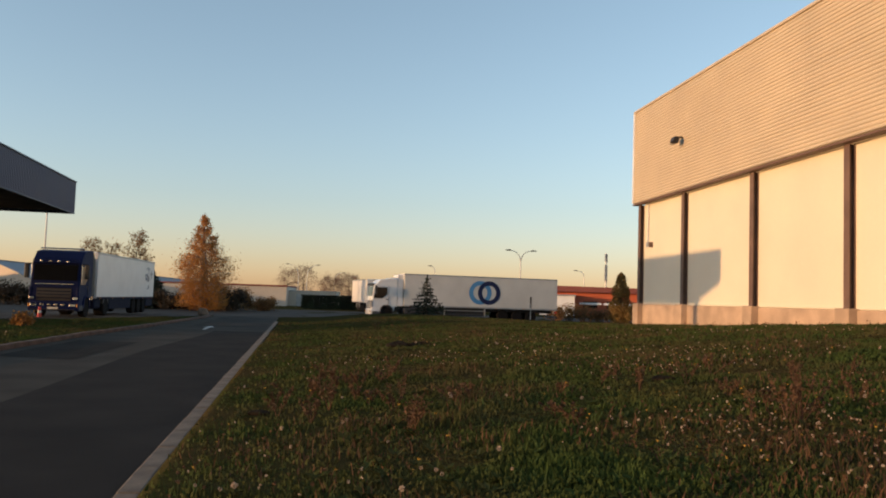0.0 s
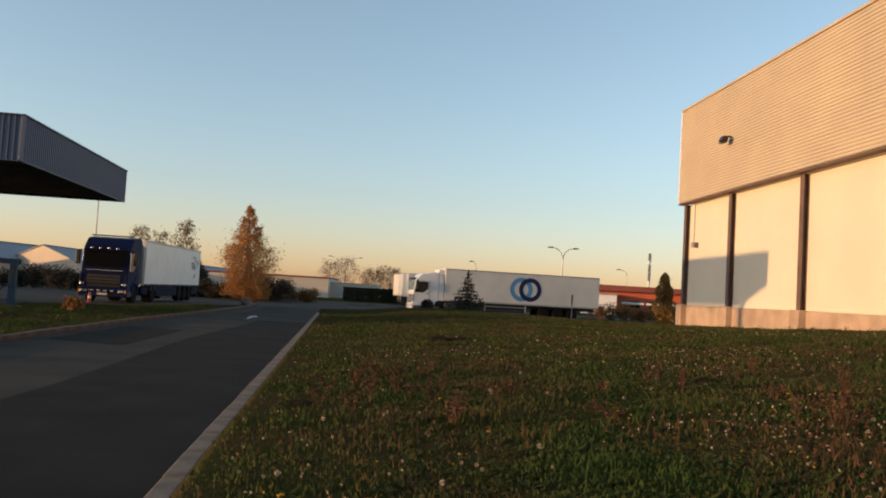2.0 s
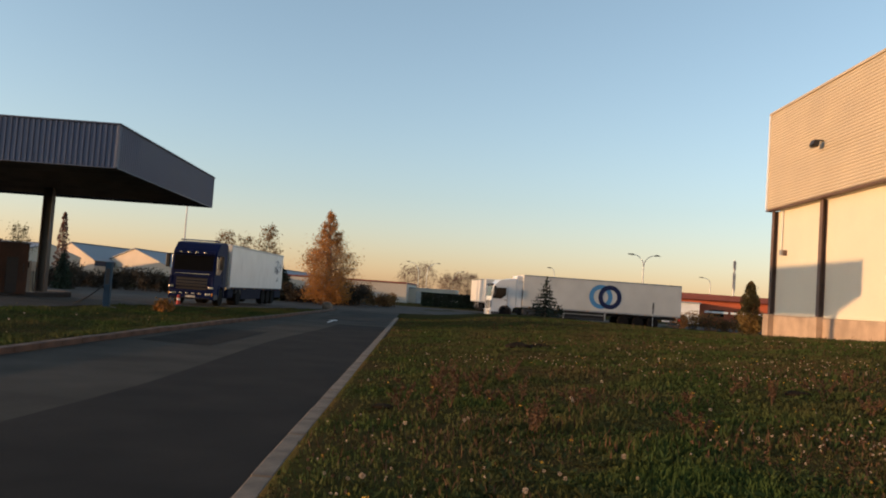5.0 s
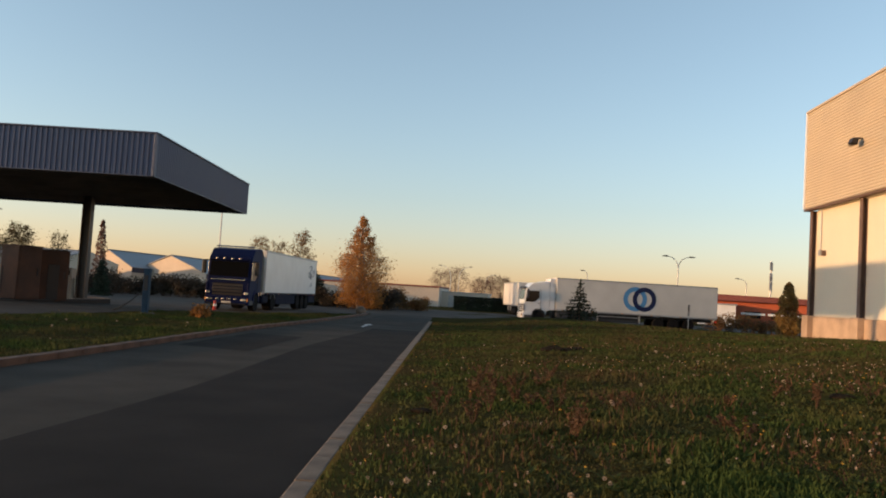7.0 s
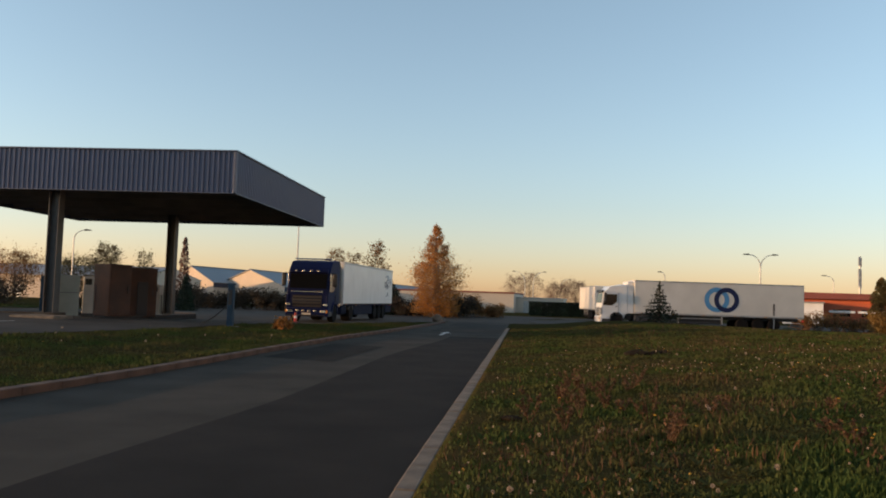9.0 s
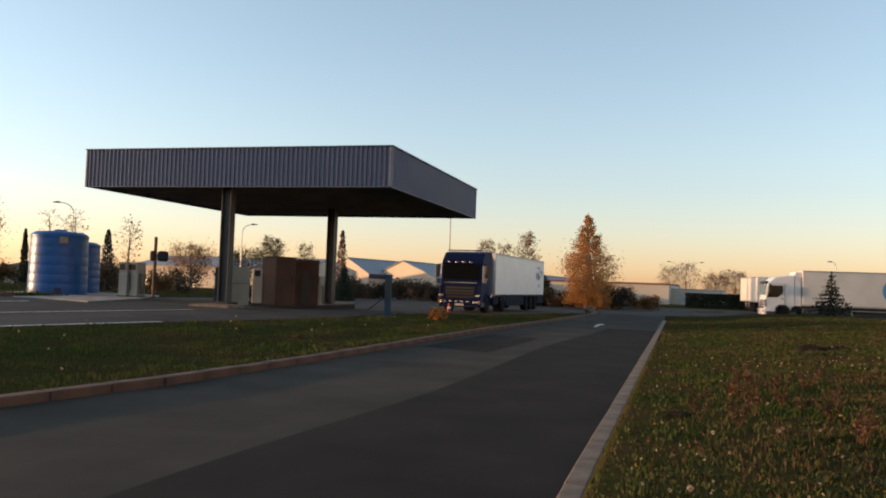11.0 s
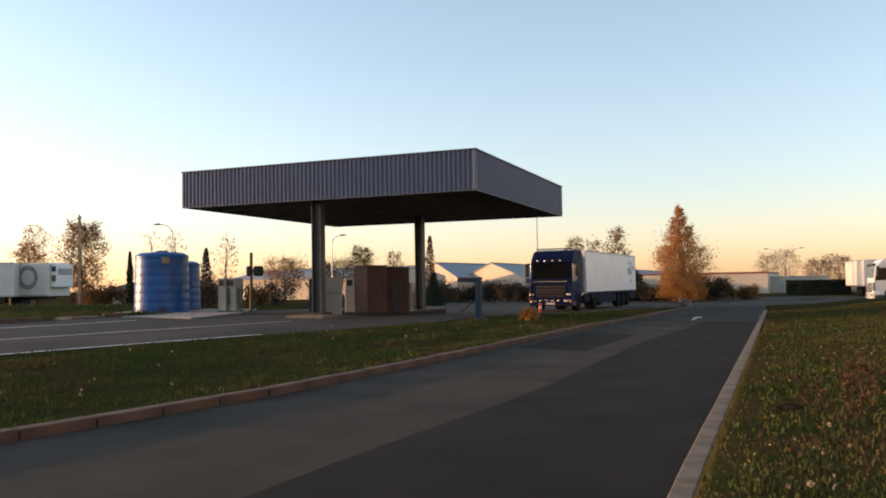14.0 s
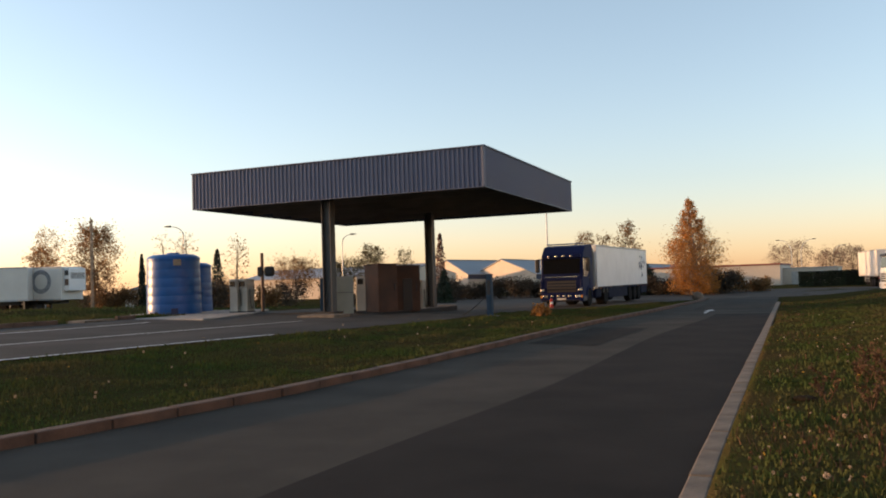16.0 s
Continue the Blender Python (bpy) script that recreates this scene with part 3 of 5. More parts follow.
locker = thing("service_locker", "narrow blue steel locker on the dark kerbed island", "locker", on(-20.5, 34.4, 28, 0.08))
part("body", box(-0.3, 0.3, -0.25, 0.25, 0, 1.6, 0.02), POSTBLUE, locker)
part("door", box(-0.26, 0.26, -0.27, -0.245, 0.08, 1.52, 0.006), POSTBLUE, locker)
part("handle", box(0.16, 0.19, -0.3, -0.268, 0.75, 0.95, 0.004), BLACK, locker)

sign = thing("signal_post", "slim post carrying two dark rounded shields", "post", on(-24.5, 34.85, 28, 0.05))
part("pole", tube((0, 0, 0), (0, 0, 3.0), 0.085, 0.08), STEELBROWN, sign)
part("arm", box(-0.2, 0.5, -0.04, 0.04, 2.02, 2.10, 0.01), BLACK, sign)
part("disc", box(0.1, 0.62, -0.1, 0.05, 1.8, 2.32, 0.12), BLACK, sign, "dark rounded signal shield")
part("disc", box(-0.24, 0.08, -0.1, 0.05, 1.8, 2.32, 0.1), BLACK, sign, "small dark shield")

post = thing("air_post", "blue service post on a low kerb", "post", on(-11.35, 32.1))
part("body", box(-0.12, 0.12, -0.12, 0.12, 0, 1.72, 0.03), POSTBLUE, post)
part("front_panel", box(-0.08, 0.08, -0.135, -0.115, 0.9, 1.5, 0.006), BLACK, post)
part("cap", box(-0.135, 0.135, -0.135, 0.135, 1.70, 1.76, 0.02), POSTBLUE, post)
bm = bmesh.new()
for i in range(10):
    tube((-0.2 - 0.17 * i, 0.1, 0.85 - 0.085 * i - 0.25 * math.sin(i * 0.3)), (-0.2 - 0.17 * (i + 1), 0.1, 0.85 - 0.085 * (i + 1) - 0.25 * math.sin((i + 1) * 0.3)), 0.025, seg=6, bm=bm)
part("hose", bm, BLACK, post)
part("foot", box(-0.3, 0.3, -0.25, 0.25, -0.15, 0.04, 0.02), COLUMN, post)


cone = thing("marker_post", "short red and white marker post on the grass island", "post", on(-11.75, 43.2))
part("base", box(-0.14, 0.14, -0.14, 0.14, -0.05, 0.05, 0.02), BLACK, cone)
part("body", tube((0, 0, 0.05), (0, 0, 0.55), 0.11, 0.06, 12), RED, cone)
part("band", tube((0, 0, 0.26), (0, 0, 0.38), 0.092, 0.078, 12), WHITE, cone, "white reflective band")
rock = thing("boulder", "pale rounded boulder on the tip of the grass island", "stone", on(-5.55, 58.2))
bm = bmesh.new()
bmesh.ops.create_icosphere(bm, subdivisions=3, radius=0.5)
for q in bm.verts:
    q.co = Vector((q.co.x * 0.8, q.co.y * 0.7, q.co.z * 0.7 + 0.2)) * (1 + 0.22 * noise.noise(q.co * 2.4))
part("stone", bm, KERB, rock, smooth=True)


# ---- lorries ----
def wheel(parent, x, y, r=0.5, w=0.3, out=1):
    ty = lathe([(r * 0.62, -w / 2), (r * 0.93, -w / 2), (r, -w * 0.36), (r, w * 0.36), (r * 0.93, w / 2), (r * 0.62, w / 2)], 28)
    ty.transform(pose(x, y, r, 90, 0, 0))
    wh = part("wheel", ty, TYRE, parent, smooth=False)
    rim = lathe([(r * 0.6, -w * 0.30), (r * 0.62, w * 0.3), (r * 0.52, w * 0.22), (r * 0.30, w * 0.1), (r * 0.22, w * 0.34), (r * 0.05, w * 0.38)], 20)
    rim.transform(pose(x, y, r, -90 * out, 0, 0))
    part("rim", rim, RIM, wh)
    return wh


def tractor(m, paint, label, tall=3.75, blue=False):
    """A two-axle tractor that faces local +x, its front at x = 0."""
    t_ = thing("tractor_unit", label, "lorry", m)
    out = [(-0.02, 0.45), (0.0, 1.15), (-0.05, 1.75), (-0.20, 2.80), (-0.34, tall - 0.5), (-0.75, tall - 0.1), (-1.5, tall), (-2.18, tall), (-2.22, 1.05), (-2.0, 1.0), (-1.9, 0.62), (-1.86, 0.8), (-1.72, 0.98), (-1.5, 1.08), (-1.14, 1.08), (-0.92, 0.98), (-0.78, 0.8), (-0.74, 0.42)]
    part("cab", prism(out, -1.22, 1.22, 0.06), paint, t_)
    scr = prism([(-0.052, 1.90), (-0.19, 2.72), (-0.24, 2.72), (-0.12, 1.90)], -1.08, 1.08)
    scr.transform(Matrix.Translation((0.012, 0, 0)))
    part("windscreen", scr, GLASS, t_, "dark windscreen")
    part("sun_visor", prism([(-0.18, 2.74), (-0.02, 2.80), (-0.08, 2.98), (-0.28, 2.95)], -1.14, 1.14, 0.02), CABB if blue else BLACK, t_)
    part("grille", prism([(0.0, 0.85), (0.035, 1.12), (-0.055, 1.66), (-0.1, 1.66), (-0.06, 0.85)], -0.85, 0.85, 0.008), BLACK, t_)
    for k in range(4):
        z = 0.98 + 0.17 * k
        part("grille_bar", box(0.0 - 0.02 * k, 0.05 - 0.02 * k, -0.82, 0.82, z, z + 0.05, 0.008), BLUESKIRT if blue else CABW, t_)
    part("bumper", prism([(-0.5, 0.32), (0.06, 0.34), (0.08, 0.78), (-0.5, 0.82)], -1.24, 1.24, 0.04), paint if not blue else CABB, t_)
    for s in (-1, 1):
        side = min(s * 1.225, s * 1.245), max(s * 1.225, s * 1.245)
        part("side_window", prism([(-0.17, 1.72), (-0.34, 2.64), (-1.32, 2.64), (-1.32, 2.05), (-0.92, 1.72)], *side), GLASS, t_, "dark cab window")
        part("door_seam", box(-1.45, -1.43, *side, 0.8, 2.8), BLACK, t_)
        part("door_handle", box(-1.38, -1.2, *side, 1.6, 1.66), BLACK, t_)
        part("headlight", box(-0.10, 0.095, min(s * 0.8, s * 1.12), max(s * 0.8, s * 1.12), 0.56, 0.70, 0.02), CHROME, t_, "clear headlight")
        part("indicator", box(-0.05, 0.09, min(s * 1.15, s * 1.22), max(s * 1.15, s * 1.22), 0.54, 0.70, 0.01), ORANGE, t_)
        mir = part("mirror", box(-0.40, -0.22, min(s * 1.38, s * 1.62), max(s * 1.38, s * 1.62), 2.0, 2.75, 0.05), BLACK, t_, "tall black door mirror")
        part("mirror_arm", box(-0.38, -0.32, min(s * 1.2, s * 1.5), max(s * 1.2, s * 1.5), 2.72, 2.78), BLACK, mir)
        part("side_fairing", prism([(-2.22, 1.1), (-2.22, tall - 0.15), (-2.62, tall - 0.45), (-2.68, 1.1)], min(s * 1.16, s * 1.21), max(s * 1.16, s * 1.21), 0.01), BLACK if blue else paint, t_)
        part("arch", prism([(-0.72, 0.5), (-0.8, 0.95), (-1.05, 1.16), (-1.5, 1.16), (-1.8, 0.92), (-1.9, 0.5), (-1.78, 0.5), (-1.68, 0.86), (-1.45, 1.06), (-1.1, 1.06), (-0.9, 0.88), (-0.84, 0.5)], min(s * 1.2, s * 1.27), max(s * 1.2, s * 1.27)), BLACK if not blue else CABB, t_)
        part("step_panel", box(-0.74, -0.1, *sorted((s * 1.225, s * 1.25)), 0.36, 0.62, 0.01), CHASSIS, t_, "dark step panel")
        part("corner_panel", box(-0.12, 0.02, *sorted((s * 1.10, s * 1.235)), 0.95, 1.55, 0.03), PRINT if not blue else CABB, t_, "grey corner air deflector")
        part("fuel_tank", box(-4.0, -2.75, min(s * 0.62, s * 1.2), max(s * 0.62, s * 1.2), 0.42, 1.0, 0.12), CHASSIS if not blue else BLUESKIRT, t_, "side fuel tank")
        part("rear_mudguard", prism([(-4.3, 0.7), (-4.45, 1.0), (-4.7, 1.12), (-5.1, 1.12), (-5.35, 1.0), (-5.5, 0.7), (-5.4, 0.7), (-5.05, 1.05), (-4.75, 1.05), (-4.4, 0.7)], min(s * 0.65, s * 1.22), max(s * 0.65, s * 1.22)), BLACK, t_)
        wheel(t_, -1.32, s * 1.07, 0.5, 0.32, s)
        wheel(t_, -4.9, s * 0.95, 0.5, 0.56, s)
    part("chassis", box(-6.0, -0.6, -0.45, 0.45, 0.62, 0.92), CHASSIS, t_)
    part("fifth_wheel", box(-5.4, -4.4, -0.5, 0.5, 0.93, 1.04, 0.02), CHASSIS, t_)
    if blue:
        for i in range(5):
            part("roof_lamp", box(-0.80, -0.66, -0.87 + 0.4 * i, -0.73 + 0.4 * i, tall - 0.80, tall - 0.70, 0.03), WHITE, t_)
        for i in range(4):
            part("visor_lamp", box(-0.10, 0.0, -0.8 + 0.44 * i, -0.64 + 0.44 * i, 2.84, 2.93, 0.03), CHROME, t_)
            part("bumper_lamp", box(0.06, 0.10, -0.62 + 0.34 * i, -0.44 + 0.34 * i, 0.60, 0.70, 0.02), CHROME, t_)
        part("chrome_strip", box(0.0, 0.03, -0.95, 0.95, 1.70, 1.74, 0.006), CHROME, t_)
        part("bumper_bar", tube((0.12, -1.1, 0.40), (0.12, 1.1, 0.40), 0.03, seg=8), CHROME, t_)
        for s in (-1, 1):
            part("exhaust_stack", tube((-2.5, s * 1.12, 0.9), (-2.5, s * 1.12, tall - 0.1), 0.075, seg=12), CHROME, t_, "chrome exhaust stack")
            part("pillar_trim", box(-0.32, -0.24, *sorted((s * 1.226, s * 1.25)), 1.75, 2.75, 0.008), CHROME, t_)
            part("corner_lamp", box(-0.02, 0.085, *sorted((s * 0.95, s * 1.2)), 0.92, 1.06, 0.02), CHROME, t_, "clear corner lamp")
        part("lamp_bar", tube((-0.95, -1.1, tall + 0.05), (-0.95, 1.1, tall + 0.05), 0.035, seg=8), CHROME, t_)
        for s in (-0.8, 0.0, 0.8):
            part("bar_leg", tube((-0.95, s, tall - 0.2), (-0.95, s, tall + 0.05), 0.025, seg=6), CHROME, t_)
        part("number_plate", box(0.08, 0.095, -0.26, 0.26, 0.42, 0.53), LINE, t_)
    else:
        part("roof_deflector", prism([(-1.2, tall - 0.1), (-1.7, tall + 0.06), (-2.2, tall + 0.10), (-2.2, tall - 0.05)], -1.0, 1.0, 0.05), paint, t_)
    return t_


def trailer(m, length, top, label, paint=TRAILER_W, skirt=False, fridge=True, logo=False, sketch=False, unit=True, base=1.12):
    """A refrigerated semi-trailer; its front wall is at x = 0 and it runs towards local -x."""
    t_ = thing("semi_trailer", label, "trailer", m)
    part("box_body", box(-length, 0, -1.26, 1.26, base, top, 0.03), paint, t_)
    for s in (-1, 1):
        a_, b_ = sorted((s * 1.262, s * 1.28))
        part("top_rail", box(-length, 0, a_, b_, top - 0.10, top + 0.004, 0.004), GALV, t_)
        part("bottom_rail", box(-length, 0, a_, b_, base - 0.02, base + 0.10, 0.004), GALV if not skirt else BLUESKIRT, t_)
        for k in range(1, 6):
            part("panel_seam", box(-length * k / 6 - 0.008, -length * k / 6 + 0.008, *sorted((s * 1.259, s * 1.2625)), base + 0.1, top - 0.1), paint, t_)
        for k in range(6):
            x = -0.6 - (length - 1.2) * k / 5
            part("side_marker", box(x - 0.06, x + 0.06, *sorted((s * 1.281, s * 1.292)), base + 0.02, base + 0.07), ORANGE, t_)
        if skirt:
            part("side_skirt", box(-length * 0.55, -2.6, *sorted((s * 1.18, s * 1.23)), 0.38, base - 0.03, 0.02), BLUESKIRT, t_, "navy side skirt")
            part("rear_skirt", box(-length + 0.1, -length + 2.0, *sorted((s * 1.18, s * 1.23)), 0.45, base - 0.03, 0.02), BLUESKIRT, t_)
        else:
            part("guard_rail", box(-length * 0.52, -3.6, *sorted((s * 1.14, s * 1.18)), 0.83, 0.90, 0.008), GALV, t_, "grey side guard rail")
            part("guard_rail", box(-length * 0.52, -3.6, *sorted((s * 1.14, s * 1.18)), 0.50, 0.58, 0.008), CHASSIS, t_, "dark side guard rail")
            for x in (-3.62, -length * 0.52):
                part("guard_post", box(x - 0.05, x + 0.05, *sorted((s * 1.08, s * 1.185)), 0.45, base - 0.03), GALV, t_)
        for k in range(3):
            wheel(t_, -length + 2.4 + 1.31 * k, s * 1.0, 0.5, 0.38, s)
            x = -length + 2.4 + 1.31 * k
            part("mudguard", box(x - 0.6, x + 0.6, *sorted((s * 0.8, s * 1.2)), 1.005, 1.04, 0.01), BLACK, t_)
        part("landing_leg", box(-2.85, -2.7, *sorted((s * 0.75, s * 0.9)), 0.08, base), CHASSIS, t_)
        part("tail_light", box(-length - 0.05, -length, *sorted((s * 0.75, s * 1.15)), 0.85, 0.99, 0.01), RED, t_)
    part("chassis", box(-length + 0.2, -0.8, -0.55, 0.55, 0.82, base - 0.01), CHASSIS, t_)
    # black box added to stand in for the deep shade beneath the floor
    part("underfloor_shade", box(-length * 0.52, -3.7, -1.0, 1.0, 0.42, base - 0.02, 0.02), BLACK, t_, "black box standing in for the shade under the floor")
    part("underrun_bar", box(-length - 0.02, -length + 0.1, -1.2, 1.2, 0.45, 0.6, 0.02), CHASSIS, t_)
    for s in (-1, 1):
        part("rear_door", box(-length - 0.03, -length + 0.01, *sorted((s * 0.02, s * 1.22)), base + 0.06, top - 0.08, 0.01), paint, t_)
        part("lock_bar", tube((-length - 0.05, s * 0.35, base + 0.1), (-length - 0.05, s * 0.35, top - 0.1), 0.02, seg=8), GALV, t_)
    if unit:
        fr = part("fridge_unit", box(0.0, 0.52, -0.98, 0.98, top - 1.95, top - 0.12, 0.07), WHITE, t_, "white refrigeration unit")
        for k in range(5):
            part("louvre", box(0.515, 0.535, -0.8, 0.8, top - 0.55 - 0.1 * k, top - 0.50 - 0.1 * k), BLACK, fr)
        part("side_grille", box(0.1, 0.45, -0.99, -0.975, top - 0.7, top - 0.3), BLACK, fr)
        part("side_grille", box(0.1, 0.45, -0.99, -0.975, top - 1.5, top - 1.0), STEELBROWN, fr)
    return t_


def ring(t_, x, z, r0, r1, y, material, label):
    bm = bmesh.new()
    n_ = 56
    loops = [[bm.verts.new((x + r * math.cos(2 * math.pi * i / n_), yy, z + r * math.sin(2 * math.pi * i / n_))) for i in range(n_)] for r, yy in ((r1, y + 0.004), (r1, y), (r0, y), (r0, y + 0.004))]
    for a_, b_ in zip(loops, loops[1:]):
        for i in range(n_):
            bm.faces.new((a_[i], a_[(i + 1) % n_], b_[(i + 1) % n_], b_[i]))
    bmesh.ops.recalc_face_normals(bm, faces=bm.faces)
    return part("emblem_ring", bm, material, t_, label)


# parked white lorry across the end of the lawn: its cab towards -x
def parked(x, y, turn):
    return pose(x, y, land(x, y), 0, 0, turn)


WF = Vector((9.5, 70.0))
WA = 180 + 5
wm = parked(WF.x, WF.y, WA)
w_tr = trailer(wm, 13.9, 3.86, "white refrigerated semi-trailer with two interlocked blue rings")
# local +y looks towards the lawn for this lorry
ring(w_tr, -6.75, 2.46, 0.64, 1.02, 1.266, LOGO_L, "light blue printed ring")
ring(w_tr, -7.55, 2.46, 0.64, 1.02, 1.270, LOGO_D, "navy printed ring")
tractor(wm @ pose(2.75, 0, 0), CABW, "white two-axle tractor unit coupled to a refrigerated trailer", 3.4)

# white trailer parked further back behind that cab
bm_ = parked(9.2, 108.0, 94)
trailer(bm_, 12.0, 3.9, "white box trailer parked behind the white lorry", unit=True)

# blue lorry leaving the yard beside the island
BM = parked(-11.68, 45.2, -90 - 3.5)
tractor(BM, CABB, "dark blue tractor unit with chrome lamps pulling a white trailer", 3.55, True)
b_tr = trailer(BM @ pose(-2.95, 0, 0), 13.4, 3.55, "white semi-trailer with navy skirts and a faded grey print", WHITE, skirt=True, unit=False, base=0.98)
bm = bmesh.new()
random.seed(5)
for i in range(26):
    t0 = random.uniform(0, 6.28)
    x0, z0 = -11.7 + random.gauss(0, 0.5), 2.5 + random.gauss(0, 0.35)
    dx, dz = 0.35 * math.cos(t0), 0.35 * math.sin(t0)
    tube((x0, 1.262, z0), (x0 + dx, 1.262, z0 + dz), 0.03, seg=5, bm=bm)
tagged(part("faded_print", bm, PRINT, b_tr, "faded grey scribbled print"), "faded grey scribbled print", kind="stuff")

# two white trailers parked beyond the blue tanks
for k, (x, y, turn, ln, lab) in enumerate(((-53.0, 49.4, 8, 9.5, "short white refrigerated trailer parked on grass beyond the tanks"), (-55.0, 47.2, 38, 12.0, "white box trailer parked beside another beyond the tanks"))):
    tr_ = trailer(pose(x, y, land(x, y), 0, 0, turn), ln, 3.75, lab, unit=(k == 0))
    if k == 0:
        ring(tr_, -1.9, 2.6, 0.6, 0.95, -1.270, PRINT, "grey printed ring")

# ---- trees, hedges, far buildings ----
def limb(verts, faces, pts, radii, seg=6):
    """A bent tapering tube through pts."""
    base = len(verts)
    for i, (p, r) in enumerate(zip(pts, radii)):
        d = (pts[min(i + 1, len(pts) - 1)] - pts[max(i - 1, 0)]).normalized()
        u = d.orthogonal().normalized()
        w = d.cross(u)
        for k in range(seg):
            t = 2 * math.pi * k / seg
            verts.append(p + (u * math.cos(t) + w * math.sin(t)) * r)
    for i in range(len(pts) - 1):
        for k in range(seg):
            faces.append((base + i * seg + k, base + i * seg + (k + 1) % seg, base + (i + 1) * seg + (k + 1) % seg, base + (i + 1) * seg + k))


def leaf(verts, faces, c, size, rng, droop=0.0):
    """One leaf or small spray: a bent quad."""
    d = Vector((rng.gauss(0, 1), rng.gauss(0, 1), rng.gauss(-droop, 1))).normalized()
    u = d.orthogonal().normalized()
    u.rotate(Matrix.Rotation(rng.uniform(0, 6.28), 3, d))
    w = d.cross(u)
    b = len(verts)
    s = size * rng.uniform(0.6, 1.4)
    verts += [c - u * s * 0.5, c + w * s * 0.32, c + u * s * 0.5, c - w * s * 0.32]
    faces.append((b, b + 1, b + 2, b + 3))


def tree(m, h, label, leaves, count, spread, profile, bark=BARK, trunk_r=0.12, low=0.12, size=0.16, seed=1, droop=0.0, clump=0.35, limbs=38, rise=0.5, name="tree", category="tree", stems=1, group="", skew=1.0):
    """A tapered trunk with limbs and twigs; leaves sit in loose clumps along the twigs. profile(t) is the crown's half-width at height share t."""
    rng = random.Random(seed)
    t_ = thing(name, label, category, m, group)
    v, f, tips = [], [], []
    for s in range(stems):
        lean = Vector((rng.gauss(0, 0.04), rng.gauss(0, 0.04), 1))
        off = Vector((rng.gauss(0, 0.3), rng.gauss(0, 0.3), 0)) if stems > 1 else Vector((0, 0, 0))
        pts = [off + Vector((lean.x * h * t + 0.06 * math.sin(5 * t + s), lean.y * h * t + 0.06 * math.cos(4 * t), h * t - 0.1)) for t in (0, 0.15, 0.35, 0.55, 0.75, 0.9, 1.0)]
        limb(v, f, pts, [trunk_r * (1.25, 1, 0.85, 0.65, 0.4, 0.2, 0.06)[i] for i in range(7)], 8)
        for i in range(limbs // stems):
            t = low + (1 - low) * ((i + rng.random()) / (limbs // stems)) ** skew * 0.97
            k = min(5, int(t * 6))
            at = off + Vector((lean.x * h * t, lean.y * h * t, h * t - 0.1))
            az = i * 2.4 + rng.uniform(-0.5, 0.5)
            r = max(0.08, profile(t) * spread * rng.uniform(0.7, 1.08))
            tip = at + Vector((math.cos(az) * r, math.sin(az) * r, r * rise * rng.uniform(0.5, 1.3)))
            mid = at.lerp(tip, 0.5) + Vector((0, 0, r * 0.12))
            limb(v, f, [at, mid, tip], [trunk_r * 0.32 * (1.05 - t), trunk_r * 0.2 * (1.05 - t), 0.008], 5)
            tips.append((at, mid, tip, r))
            for q in range(3):
                b0 = mid.lerp(tip, rng.uniform(0.0, 0.9))
                b1 = b0 + Vector((rng.gauss(0, 0.3), rng.gauss(0, 0.3), rng.gauss(0.12 - droop * 0.35, 0.2))) * max(0.5, r * 0.6)
                limb(v, f, [b0, b0.lerp(b1, 0.5), b1], [0.014, 0.01, 0.005], 4)
                tips.append((b0, b0.lerp(b1, 0.5), b1, r * 0.5))
    pydata("trunk", v, f, bark, t_, True)
    if count:
        v, f = [], []
        for i in range(count):
            at, mid, tip, r = tips[rng.randrange(len(tips))]
            if skew > 1 and rng.random() > r / spread + 0.12:
                continue
            t = rng.random() ** 0.7
            c = at.lerp(mid, t * 2) if t < 0.5 else mid.lerp(tip, t * 2 - 1)
            c = c + Vector((rng.gauss(0, clump), rng.gauss(0, clump), rng.gauss(-droop * 0.4, clump))) * max(0.25, r * 0.45)
            if c.z > 0.02:
                leaf(v, f, c, size, rng, droop)
        pydata("crown", v, f, leaves, t_)
    return t_


